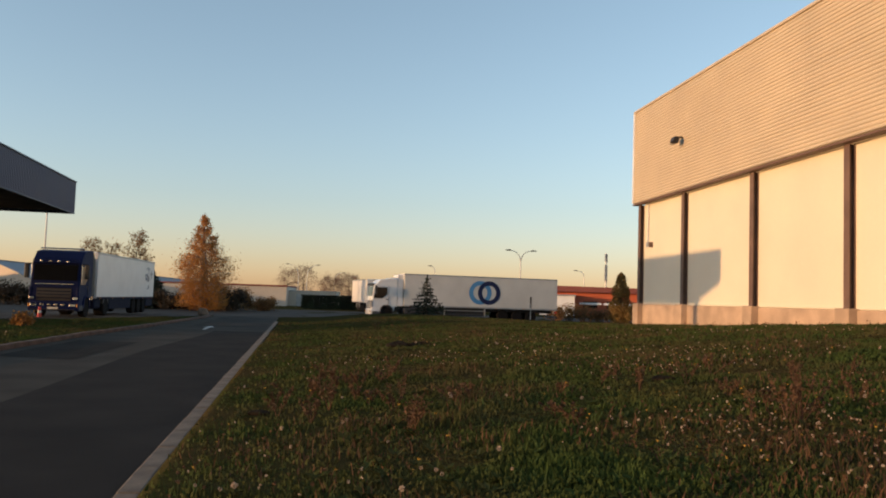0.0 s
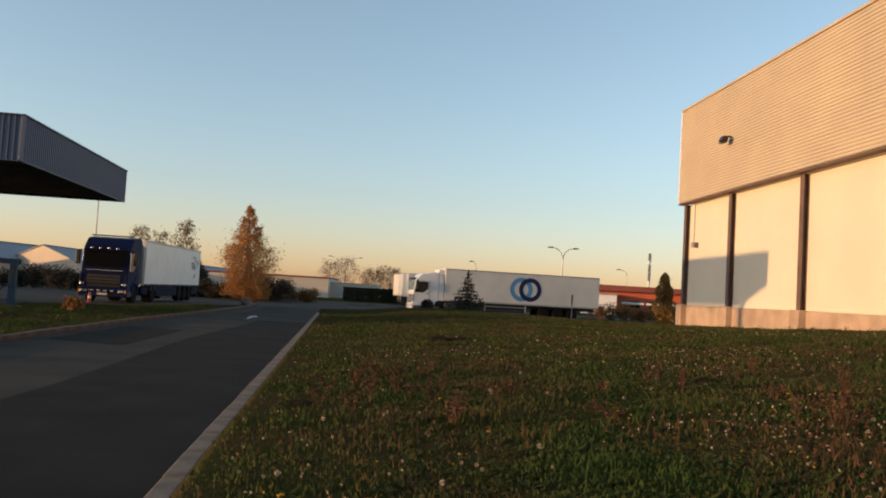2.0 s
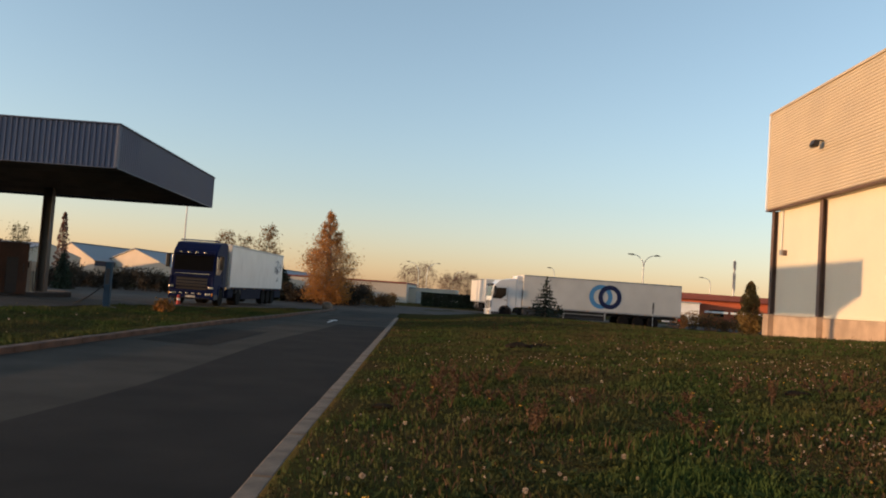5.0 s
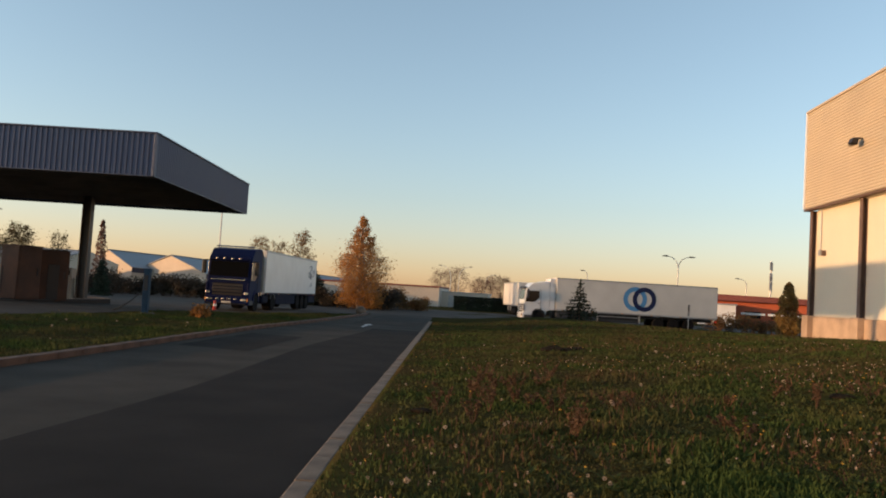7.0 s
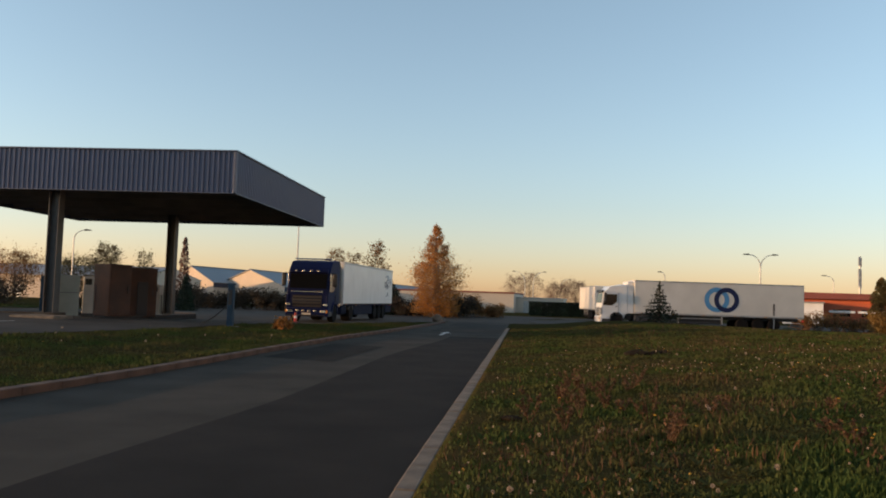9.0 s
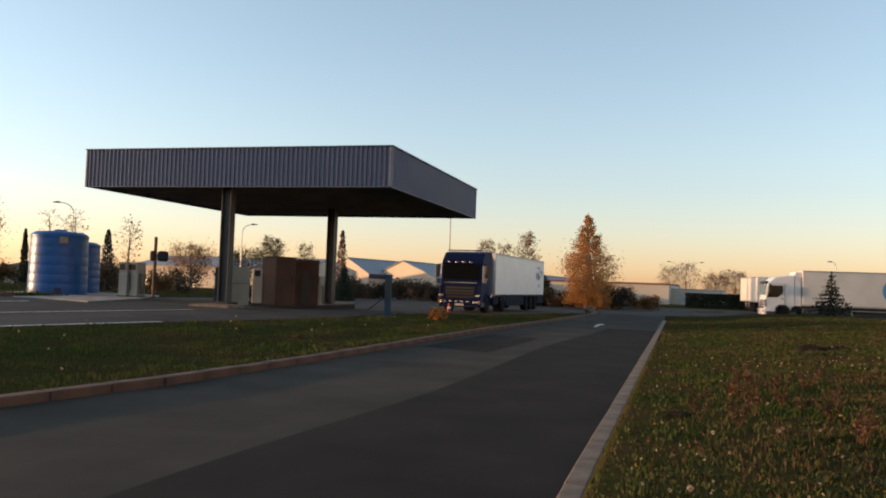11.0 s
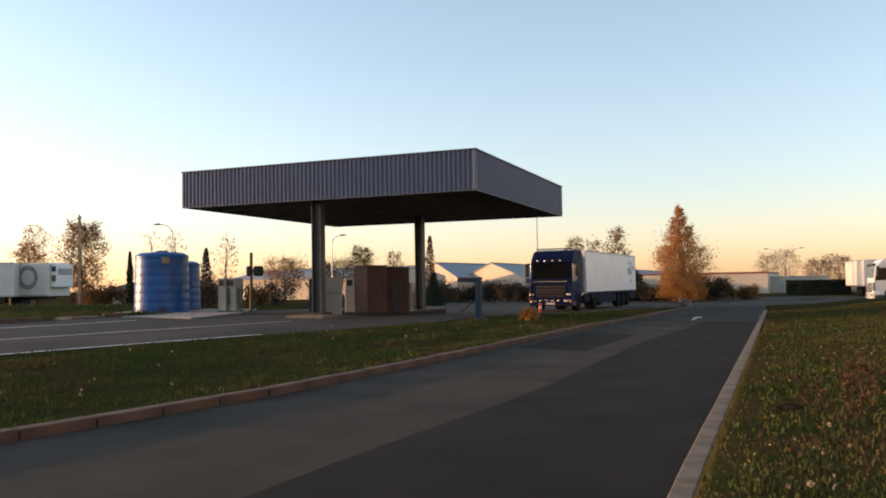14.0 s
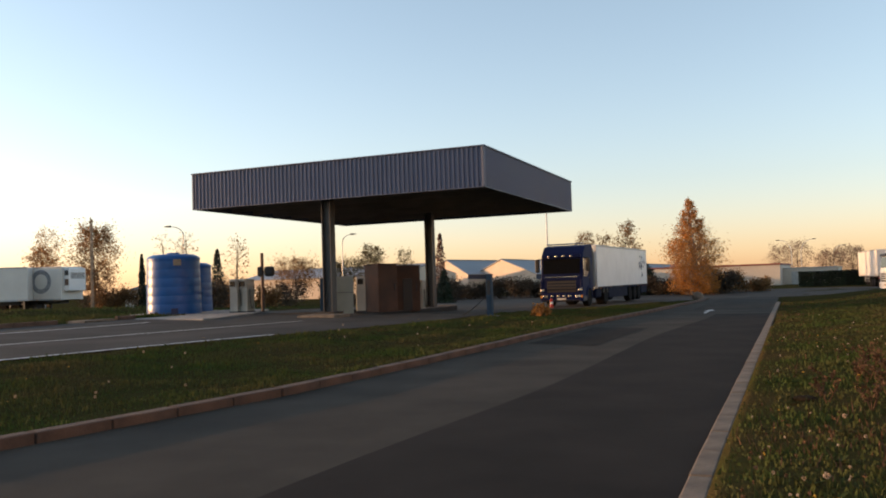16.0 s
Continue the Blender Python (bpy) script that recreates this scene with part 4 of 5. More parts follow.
def conifer(m, h, r, label, material, seed=2, tiers=16, dense=70, name="conifer", power=1.0):
    """Whorls of drooping boughs, each a spray of needle clumps."""
    rng = random.Random(seed)
    t_ = thing(name, label, "tree", m)
    v, f = [], []
    limb(v, f, [Vector((0, 0, -0.1)), Vector((0, 0, h * 0.5)), Vector((0, 0, h))], [h * 0.028, h * 0.018, 0.006], 7)
    lv, lf = [], []
    for k in range(tiers):
        t = (k + 0.3) / tiers
        rr = r * (1 - t) ** power
        for b in range(9 if t < 0.7 else 6):
            az = b * 6.283 / 9 + k * 0.7 + rng.uniform(-0.2, 0.2)
            ln = rr * rng.uniform(0.7, 1.15) + 0.06
            at = Vector((0, 0, h * (0.06 + 0.9 * t)))
            tip = at + Vector((math.cos(az) * ln, math.sin(az) * ln, ln * (0.25 * t - 0.18)))
            limb(v, f, [at, at.lerp(tip, 0.6) + Vector((0, 0, 0.04)), tip], [0.018, 0.012, 0.004], 4)
            for q in range(max(8, int(dense * ln / r))):
                s = rng.random() ** 0.8
                c = at.lerp(tip, s) + Vector((rng.gauss(0, 0.09), rng.gauss(0, 0.09), rng.gauss(-0.03, 0.06))) * (h / 3)
                leaf(lv, lf, c, 0.15 * h / 3, rng)
        # leader
    for q in range(60):
        leaf(lv, lf, Vector((rng.gauss(0, 0.03), rng.gauss(0, 0.03), h * rng.uniform(0.9, 1.02))), 0.1 * h / 3, rng)
    pydata("trunk", v, f, BARK, t_, True)
    pydata("crown", lv, lf, material, t_)
    return t_


def shrub(m, w, d, h, label, material, count, seed, size=0.14, name="hedge_bush", group="dark hedge behind the yard"):
    """A multi-stemmed bush with an uneven outline."""
    rng = random.Random(seed)
    t_ = thing(name, label, "bush", m, group)
    v, f, lv, lf = [], [], [], []
    lumps = []
    for i in range(16):
        a_ = rng.uniform(0, 6.28)
        q = rng.random() ** 0.5
        lumps.append((Vector((math.cos(a_) * q * w * 0.42, math.sin(a_) * q * d * 0.42, h * rng.uniform(0.3, 0.8))), rng.uniform(0.18, 0.34)))
        c = lumps[-1][0]
        limb(v, f, [Vector((c.x * 0.3, c.y * 0.3, -0.1)), Vector((c.x * 0.7, c.y * 0.7, c.z * 0.5)), c, c + Vector((rng.gauss(0, 0.2), rng.gauss(0, 0.2), h * 0.24))], [0.03, 0.022, 0.012, 0.004], 5)
    for i in range(count):
        c, r = lumps[rng.randrange(16)]
        p = c + Vector((rng.gauss(0, r * w * 0.32), rng.gauss(0, r * d * 0.4), rng.gauss(-0.08 * h, r * h * 0.62)))
        if 0.03 < p.z < h * 1.08:
            leaf(lv, lf, p, size, rng)
    pydata("branchwork", v, f, BARK, t_, True)
    pydata("foliage", lv, lf, material, t_)
    return t_


def flat(x, y, turn=0):
    return pose(x, y, land(x, y), 0, 0, turn)


birch_shape = lambda t: (0.66 + 0.9 * t) if t < 0.42 else 1.03 * (1 - (t - 0.42) / 0.6) ** 1.3 + 0.02
tree(flat(-7.9, 79.6), 9.4, "birch with thinning orange autumn leaves and drooping twigs", LEAF_ORANGE, 56000, 2.9, birch_shape, BIRCHBARK, 0.13, 0.03, 0.13, 11, 0.8, 0.4, 190, 0.3, skew=1.3, name="birch_tree", stems=3)
loose = lambda t: 0.5 + 0.6 * math.sin(min(1, t * 1.1) * 3.0)
for k, (x, h, n_) in enumerate(((-21.2, 7.0, 1500), (-19.2, 6.6, 1200), (-16.5, 7.8, 2100))):
    tree(flat(x, 92.8), h, ("tall sparse tree with few brown leaves behind the hedge", "slender half-bare tree with dark clumps of leaves", "tall thin-leaved tree at the hedge's end")[k], LEAF_BROWN, n_, 1.6, loose, BARK, 0.1, 0.3, 0.17, 20 + k, 0.0, 0.75, 46, 0.6, group="half-bare trees behind the hedge")
conifer(flat(-13.1, 83.9), 3.7, 1.5, "dark bushy pine beside the orange birch", NEEDLE, 31, 12, 110, "pine_tree", 0.6)
conifer(flat(9.7, 57.2), 2.75, 1.6, "small dark spruce on the lawn before the white lorry", NEEDLE, 32, 11, 44, "spruce_tree", 1.35)
conifer(flat(-28.8, 69.2), 3.2, 0.8, "slim dark conifer by the hedge", NEEDLE, 33, 14, 60, "conifer", 0.8)


def column_tree(m, h, r, label, material, seed, count=5200, name="cypress_tree"):
    """A dense upright flame-shaped conifer."""
    rng = random.Random(seed)
    t_ = thing(name, label, "tree", m)
    v, f, lv, lf = [], [], [], []
    limb(v, f, [Vector((0, 0, -0.1)), Vector((0, 0, h * 0.5)), Vector((0, 0, h * 0.95))], [0.07, 0.05, 0.01], 7)
    for i in range(count):
        t = rng.random()
        rr = r * (math.sin(min(1.0, t * 2.4 + 0.35) * math.pi / 2)) * (1 - t) ** 0.55 * (1 + 0.12 * math.sin(t * 21 + rng.random()))
        a_ = rng.uniform(0, 6.28)
        q = rng.random() ** 0.35 * rr * (1 + 0.10 * math.sin(a_ * 5 + t * 9))
        leaf(lv, lf, Vector((math.cos(a_) * q, math.sin(a_) * q, 0.04 + t * h)), 0.11 * max(1, h / 3), rng)
    for k in range(20):
        a_, z = k * 2.4, h * (0.05 + 0.04 * k)
        limb(v, f, [Vector((0, 0, z)), Vector((math.cos(a_) * r * 0.4, math.sin(a_) * r * 0.4, z + 0.25)), Vector((math.cos(a_) * r * 0.55, math.sin(a_) * r * 0.55, z + 0.5))], [0.02, 0.014, 0.005], 4)
    pydata("trunk", v, f, BARK, t_, True)
    pydata("crown", lv, lf, material, t_)
    return t_


column_tree(flat(22.45, 53.0), 3.4, 0.94, "upright golden-brown cypress at the warehouse corner", CYPRESS, 41)
column_tree(flat(-38.8, 92.2), 7.9, 0.95, "tall slim pale poplar with thin foliage", LEAF_RED, 42, 950, "poplar_tree")
column_tree(flat(-51.0, 55.0), 4.9, 0.42, "thin dark cypress by the blue tanks", NEEDLE, 43, 2200)
column_tree(flat(-46.2, 59.0), 5.3, 0.75, "bare trunk wrapped in dark ivy behind the blue tanks", NEEDLE, 44, 1500, "ivy_tree")
far = lambda t: 0.45 + 0.7 * math.sin(min(1, t) * 2.9)
for k, (x, y, h, sp, n_, lab) in enumerate((
        (-47.1, 99.4, 6.3, 1.3, 900, "leafy autumn tree rising behind the cabinets"),
        (-82.0, 73.0, 9.6, 1.9, 1300, "half-bare tree behind the parked trailers"),
        (-78.5, 77.0, 9.8, 2.2, 1500, "half-bare tree in a clump behind the parked trailers"),
        (-64.4, 62.9, 8.2, 2.3, 4200, "dense brown-leaved tree behind a wooden pole"),
        (-67.5, 59.5, 6.2, 1.6, 1800, "brown-leaved tree beside a taller one"),
        (-49.0, 58.5, 7.0, 1.0, 160, "nearly bare sapling behind the blue tanks"),
        (-51.5, 60.5, 6.6, 1.2, 200, "nearly bare young tree above the tanks"),
        (-45.2, 60.1, 6.2, 1.3, 420, "nearly bare young tree with few leaves"),
        (-53.4, 61.0, 7.2, 1.0, 160, "bare young tree rising over the tanks"),
        (-62.0, 96.0, 4.9, 3.0, 3200, "broad rounded tree on the far verge"),
        (-56.0, 98.5, 4.7, 2.6, 2800, "broad olive tree on the far verge"),
        (-50.8, 97.0, 6.6, 1.8, 3000, "dense olive tree behind a canopy column"),
        (2.0, 171.0, 7.0, 2.6, 1500, "far bare-topped tree beyond the long wall"),
        (-1.0, 174.0, 6.4, 2.4, 1300, "far brown tree beyond the long wall"),
        (7.6, 168.0, 5.0, 2.6, 2200, "far reddish tree beyond the yard"),
        (11.8, 172.0, 5.8, 2.4, 2200, "far reddish tree at the yard's end"))):
    tree(flat(x, y), h, lab, LEAF_OLIVE if "olive" in lab or "leafy" in lab else LEAF_RED if "far" in lab and y > 150 else LEAF_BROWN, n_ if n_ < 800 else 2 * n_, sp, far, BARK, 0.1, 0.16, 0.16, 60 + k, 0.05, 0.7, 44, 0.6)

# dark hedges
rng = random.Random(7)
for k in range(17):
    x = -38.5 + k * 2.05 + rng.uniform(-0.3, 0.3)
    y = 84.0 - 0.12 * (k - 8) + rng.uniform(-1, 1)
    shrub(flat(x, y), 3.4, 2.4, rng.uniform(1.7, 2.3), "dense dark brown hedge bush at the yard's edge", LEAF_DARK, 2800, 200 + k, 0.2)
for k, (x, y, w, h) in enumerate(((-5.0, 86.0, 3.0, 2.3), (-2.4, 88.0, 2.6, 1.5), (-52.5, 70.0, 4.0, 2.6), (-47.5, 72.0, 4.5, 3.2), (-43.0, 74.0, 4.4, 3.4), (-45.4, 57.5, 2.6, 2.6), (-39.0, 75.5, 3.4, 2.2), (-57.5, 68.0, 3.5, 1.8), (-34.0, 74.0, 3.6, 2.1), (-31.0, 75.0, 3.4, 2.5), (-35.0, 63.0, 2.2, 1.0), (-70.0, 78.0, 6.0, 2.0), (-76.0, 74.0, 6.0, 2.2), (-64.0, 76.0, 5.0, 2.4), (-82.0, 70.0, 6.0, 2.6), (-58.5, 74.0, 5.0, 2.2), (-88.0, 66.0, 6.0, 2.6), (-61.5, 62.0, 3.0, 2.0), (-61.8, 63.0, 3.4, 2.6), (-58.4, 63.0, 3.4, 2.2), (-55.6, 63.0, 3.2, 3.0), (-47.5, 59.4, 3.4, 3.2), (-47.2, 62.2, 3.4, 2.7), (-45.6, 65.6, 3.6, 2.2))):
    shrub(flat(x, y), w, 2.4, h, "brown autumn shrub on the far verge", LEAF_DARK if 1 < k < 17 else LEAF_BROWN, 3000, 240 + k, 0.17, group="shrubs on the far verge")


def clipped_bush(m, w, d, h, label, material, seed, group):
    """A hedge section cut square: twigs within, leaves close to its faces."""
    rng = random.Random(seed)
    t_ = thing("hedge_bush", label, "bush", m, group)
    v, f, lv, lf = [], [], [], []
    for i in range(14):
        x, y = rng.uniform(-w / 2, w / 2), rng.uniform(-d / 3, d / 3)
        limb(v, f, [Vector((x, y, -0.1)), Vector((x * 1.02, y, h * 0.5)), Vector((x, y, h * 0.95))], [0.03, 0.02, 0.008], 5)
    for i in range(2600):
        p = Vector((rng.uniform(-w / 2, w / 2), rng.uniform(-d / 2, d / 2), h * rng.random()))
        if rng.random() < 0.7:
            if rng.random() < 0.3:
                p.z = h + rng.gauss(0, 0.04)
            else:
                p.y = -d / 2 + rng.gauss(0, 0.05)
        leaf(lv, lf, p, 0.2, rng)
    pydata("branchwork", v, f, BARK, t_, True)
    pydata("foliage", lv, lf, material, t_)
    return t_


for k in range(9):
    clipped_bush(flat(2.4 + k * 1.75, 112 - 0.3 * k), 1.9, 1.5, 1.75, "clipped dark green hedge section beyond the yard", NEEDLE, 260 + k, "clipped hedge beyond the yard")
for k in range(8):
    shrub(flat(26.5 + k * 1.7, 80 + 0.3 * k), 2.4, 1.6, 1.5 + 0.25 * (k % 3), "reddish-brown hedge bush behind the lorry", LEAF_BROWN, 1100, 280 + k, 0.15, group="reddish hedge by the red building")
shrub(flat(-9.6, 33.5), 0.9, 0.7, 0.55, "small yellow-brown tuft on the grass island", LEAF_ORANGE, 700, 300, 0.1, "grass_tuft", "")


# poles and lamps
def street_lamp(m, h, heads, label, reach=1.5, group="street lamps", rise=0.9):
    t_ = thing("street_lamp", label, "street lamp", m, group)
    part("pole", tube((0, 0, -0.1), (0, 0, h - rise), 0.09, 0.055, 10), GALV, t_)
    for s in heads:
        v, f = [], []
        pts = [Vector((s * reach * (1 - math.cos(q * 1.57)), 0, h - rise + rise * math.sin(q * 1.57))) for q in (0, 0.2, 0.4, 0.6, 0.8, 1.0)]
        limb(v, f, pts, [0.06, 0.055, 0.05, 0.045, 0.04, 0.035], 8)
        arm = pydata("arm", v, f, GALV, t_, True)
        hd = part("lamp_head", prism([(0, -0.06), (s * 0.62, -0.02), (s * 0.66, 0.06), (s * 0.1, 0.12), (0, 0.06)], -0.14, 0.14, 0.02), CHASSIS, t_)
        hd.location = (s * reach, 0, h)
    return t_


street_lamp(flat(26.0, 91.3), 7.7, (-1, 1), "double-headed street lamp behind the white lorry", 1.2, rise=1.3)
street_lamp(flat(1.1, 160.0), 7.6, (-1,), "far single-headed street lamp", 1.9, rise=2.2)
street_lamp(flat(2.7, 160.0), 7.6, (1,), "far single-headed street lamp facing the other way", 1.9, rise=2.2)
street_lamp(flat(8.4, 170.0), 6.6, (1,), "far slim street lamp beyond the yard", 1.6, rise=1.8)
street_lamp(flat(22.2, 128.0), 7.0, (-1,), "single street lamp far behind the lorry", 0.5)
street_lamp(flat(48.2, 131.2), 7.3, (-1,), "single street lamp before the red building", 1.2)
street_lamp(flat(-44.6, 78.4), 7.5, (1,), "single-headed street lamp beyond the canopy", 1.1)
street_lamp(flat(-51.2, 60.6), 7.8, (-1,), "street lamp rising above the blue tanks", 1.5)
mast = thing("flag_pole", "tall slim pale metal pole beyond the canopy", "pole", flat(-17.7, 64.5))
part("pole", tube((0, 0, -0.1), (0, 0, 8.6), 0.075, 0.045, 10), GALV, mast)
part("base_plate", box(-0.2, 0.2, -0.2, 0.2, -0.1, 0.06, 0.01), GALV, mast)
wp = thing("wooden_pole", "twin wooden utility pole near the parked trailers", "pole", flat(-61.0, 59.2))
part("pole", tube((-0.09, 0, -0.1), (-0.09, 0, 9.1), 0.075, 0.06, 10), WOODPOLE, wp)
part("pole", tube((0.09, 0, -0.1), (0.09, 0, 8.9), 0.075, 0.06, 10), WOODPOLE, wp)
part("crossbar", box(-0.25, 0.25, -0.07, 0.07, 8.6, 8.75, 0.01), WOODPOLE, wp)
rm = thing("radio_mast", "slim mast with stacked antennas behind the cypress", "mast", flat(48.0, 120.9))
part("mast_pole", tube((0, 0, -0.1), (0, 0, 9.8), 0.15, 0.1, 10), GALV, rm)
for z in (5.3, 6.6, 8.3):
    part("antenna", box(0.1, 0.2, -0.12, 0.12, z, z + 1.3, 0.03), PRINT, rm)
    part("antenna", box(-0.2, -0.1, -0.12, 0.12, z + 0.2, z + 1.4, 0.03), PRINT, rm)
sp = thing("yard_sign", "narrow upright sign on a post before the white trailer", "sign", flat(19.9, 66.0))
part("post", tube((0, 0, -0.1), (0, 0, 1.7), 0.03, seg=8), GALV, sp)
part("board", box(-0.07, 0.07, -0.02, 0.02, 1.3, 2.2, 0.005), COLUMN, sp)


# far buildings
def shed(m, w, ln, eave, ridge, label, wall, roof, bays=6, band=True):
    """A low-pitched metal shed: gables at its ends, ridge along local y; its middle is the origin."""
    t_ = thing("industrial_shed", label, "building", m)
    part("wall", box(-w / 2, w / 2, 0, ln, -0.3, eave), wall, t_)
    for y0, y1 in ((-0.02, 0.0), (ln, ln + 0.02)):
        part("gable", prism([(-w / 2, eave - 0.01), (w / 2, eave - 0.01), (0, ridge)], y0, y1), wall, t_)
    for s in (-1, 1):
        for k in range(bays):
            y0, y1 = ln * k / bays, ln * (k + 1) / bays
            bm = bmesh.new()
            q = [bm.verts.new(p) for p in ((s * (w / 2 + 0.3), y0 - 0.25 * (k == 0), eave - 0.05), (s * (w / 2 + 0.3), y1 - 0.03, eave - 0.05), (0, y1 - 0.03, ridge + 0.06), (0, y0 - 0.25 * (k == 0), ridge + 0.06))]
            fc = bm.faces.new(q)
            ex = bmesh.ops.extrude_face_region(bm, geom=[fc])
            for e_ in ex["geom"]:
                if isinstance(e_, bmesh.types.BMVert):
                    e_.co.z += 0.1
            bmesh.ops.recalc_face_normals(bm, faces=bm.faces)
            part("roof_panel", bm, roof, t_)
        if band:
            part("eave_band", box(min(s * w / 2, s * (w / 2 + 0.06)), max(s * w / 2, s * (w / 2 + 0.06)), 0, ln, eave - 0.8, eave - 0.06), SHEDDARK, t_, "dark blue eave band")
    part("ridge_cap", box(-0.4, 0.4, -0.25, ln, ridge + 0.14, ridge + 0.2, 0.03), roof, t_)
    for k in range(4):
        y = ln * (k + 0.5) / 4
        part("door", box(w / 2 + 0.0, w / 2 + 0.03, y - 1.2, y + 1.2, -0.3, eave * 0.6), GALV, t_)
    return t_


shed(pose(-44.2, 131.0, -0.1, -2.6, 0, -42), 22, 46, 2.8, 5.4, "long low shed with blue-grey metal roof and cream gable", SHEDWALL, ROOFBLUE)
shed(pose(-57.0, 138.0, -0.1, -1.5, 0, -42), 17, 44, 3.2, 5.9, "low cream shed with a pale blue-grey metal roof", SHEDWALL, ROOFBLUE)
shed(flat(-86.0, 126.0, -100), 16, 34, 3.4, 5.0, "long low pale-roofed shed behind shrubs", SHEDWALL, ROOFBLUE, band=False)
hut = thing("white_hut", "small pale building behind bare trees", "building", flat(-67.0, 74.2, 40))
part("wall", box(-3, 3, -2, 2, -0.3, 2.2), FARWALL, hut)
part("roof", prism([(-3.3, 2.2), (3.3, 2.2), (0, 3.0)], -2.3, 2.3), ROOFBLUE, hut)
part("door", box(-0.5, 0.5, -2.03, -1.99, 0, 2.0), SHEDDARK, hut)

longb = thing("factory_building", "long low pale factory with a thin red roof edge", "building", flat(-0.75, 130.0, -5))
part("wall", box(-26, 0, 0, 18, -0.3, 2.95), FARWALL, longb)
part("roof_edge", box(-26.1, 0.1, -0.1, 18, 2.96, 3.2), REDROOF, longb, "thin red roof edge")
part("wing_wall", box(0.02, 7.6, 4, 20, -0.3, 2.35), FARWALL, longb)
part("wing_roof_edge", box(0.02, 7.7, 3.9, 20, 2.36, 2.5), GALV, longb)
for k in range(2):
    part("loading_door", box(1.2 + 2.6 * k, 3.0 + 2.6 * k, 3.96, 4.02, -0.1, 1.9), GALV, longb)

redb = thing("red_building", "low orange-red industrial building with a dark roof", "building", flat(40.5, 122.0, -18))
part("wall", box(-2, 24, 0, 14, -0.3, 3.6), REDWALL, redb)
part("roof", prism([(-2.6, 3.6), (24.6, 3.6), (24.6, 4.3), (-2.6, 4.5)], -1.2, 14.5), REDROOF, redb, "dark red overhanging roof")
part("annex", box(-2.5, 2.6, -6, -0.05, -0.3, 2.9), WHITE, redb, "pale annex")
part("annex_roof", box(-2.7, 2.8, -6.2, -0.02, 2.92, 3.1), GALV, redb)
for k in range(5):
    part("window", box(4 + 3.6 * k, 6.2 + 3.6 * k, -0.05, 0.02, 1.2, 2.2), GLASS, redb, "dark window")
    part("low_roof", box(3.4 + 3.6 * k, 6.6 + 3.6 * k, -4.0, -2.0, 1.7, 2.0, 0.05), WHITE, redb)

# ---- grass, weeds ----
def blades(name, count, region, h0, h1, seed, material, label, lean=0.5, wide=0.010):
    """Grass as real blades, two bent faces each."""
    rng = random.Random(seed)
    v, f = [], []
    while len(v) < count * 5:
        x, y = region(rng)
        z = land(x, y) - 0.02
        tuft = 0.7 + 0.8 * noise.noise((x * 0.9, y * 0.9, 9)) + 0.4 * noise.noise((x * 3.1, y * 3.1, 4))
        h = rng.uniform(h0, h1) * max(0.2, tuft)
        a_ = rng.uniform(0, 6.28)
        w = wide * rng.uniform(0.7, 1.5) * (1 + y * 0.03)
        cx, sy = math.cos(a_), math.sin(a_)
        b_ = rng.uniform(0, 6.28)
        lx, ly = math.cos(b_) * lean * h * rng.random(), math.sin(b_) * lean * h * rng.random()
        k = len(v)
        v += [(x - cx * w, y - sy * w, z), (x + cx * w, y + sy * w, z), (x - cx * w * 0.7 + lx * 0.4, y - sy * w * 0.7 + ly * 0.4, z + h * 0.6), (x + cx * w * 0.7 + lx * 0.4, y + sy * w * 0.7 + ly * 0.4, z + h * 0.6), (x + lx, y + ly, z + h)]
        f += [(k, k + 1, k + 3, k + 2), (k + 2, k + 3, k + 4)]
    return tagged(pydata(name, v, f, material), label, "grass", kind="stuff")


def lawn_at(rng):
    while True:
        y = 3.2 + 46 * rng.random() ** 2.2
        x = KERB_X1 + kerb_dx(y) + 0.03 + (2.0 + y * 0.95) * rng.random()
        if x < 0.5 + 0.9 * noise.noise((x * 0.5, y * 0.35, 5)) and rng.random() < 0.6:
            continue
        if x < KERB_X1 + kerb_dx(y) + 0.32 + 0.3 * noise.noise((0, y * 0.6, 7)) and rng.random() < 0.6:
            continue
        if x < 20.6 - (47.3 - y) * 0.049:
            return x, y


def island_at(rng):
    while True:
        y = 3 + 54 * rng.random() ** 1.5
        lk, edge = left_kerb(y) - 0.24, island_edge(y)
        if edge < lk:
            return lk - (lk - edge) * rng.random(), y


blades("lawn_grass", 230000, lawn_at, 0.03, 0.10, 101, GRASS, "uneven autumn lawn grass with tufts")
blades("island_grass", 70000, island_at, 0.04, 0.12, 102, GRASS, "rough grass on the roadside island")
def dry_at(rng):
    while True:
        x, y = lawn_at(rng)
        if noise.noise((x * 0.3, y * 0.3, 6)) > rng.uniform(0.0, 0.35):
            return x, y


def verge_at(rng):
    if rng.random() < 0.55:
        return -25.7 - 28 * rng.random() ** 1.6, rng.uniform(12, 30.5)
    return rng.uniform(-75, -32.8), rng.uniform(26, 62)


def near_at(rng):
    return rng.uniform(KERB_X1 + 0.03, 9), rng.uniform(-5, 3.4)


def tuft_at(rng):
    """Lush tufts, a few dozen blades to each."""
    k = rng.randrange(150)
    q = random.Random(900 + k)
    x, y = lawn_at(q)
    while y > 16:
        x, y = lawn_at(q)
    return max(KERB_X1 + 0.1, x + rng.gauss(0, 0.11)), y + rng.gauss(0, 0.11)


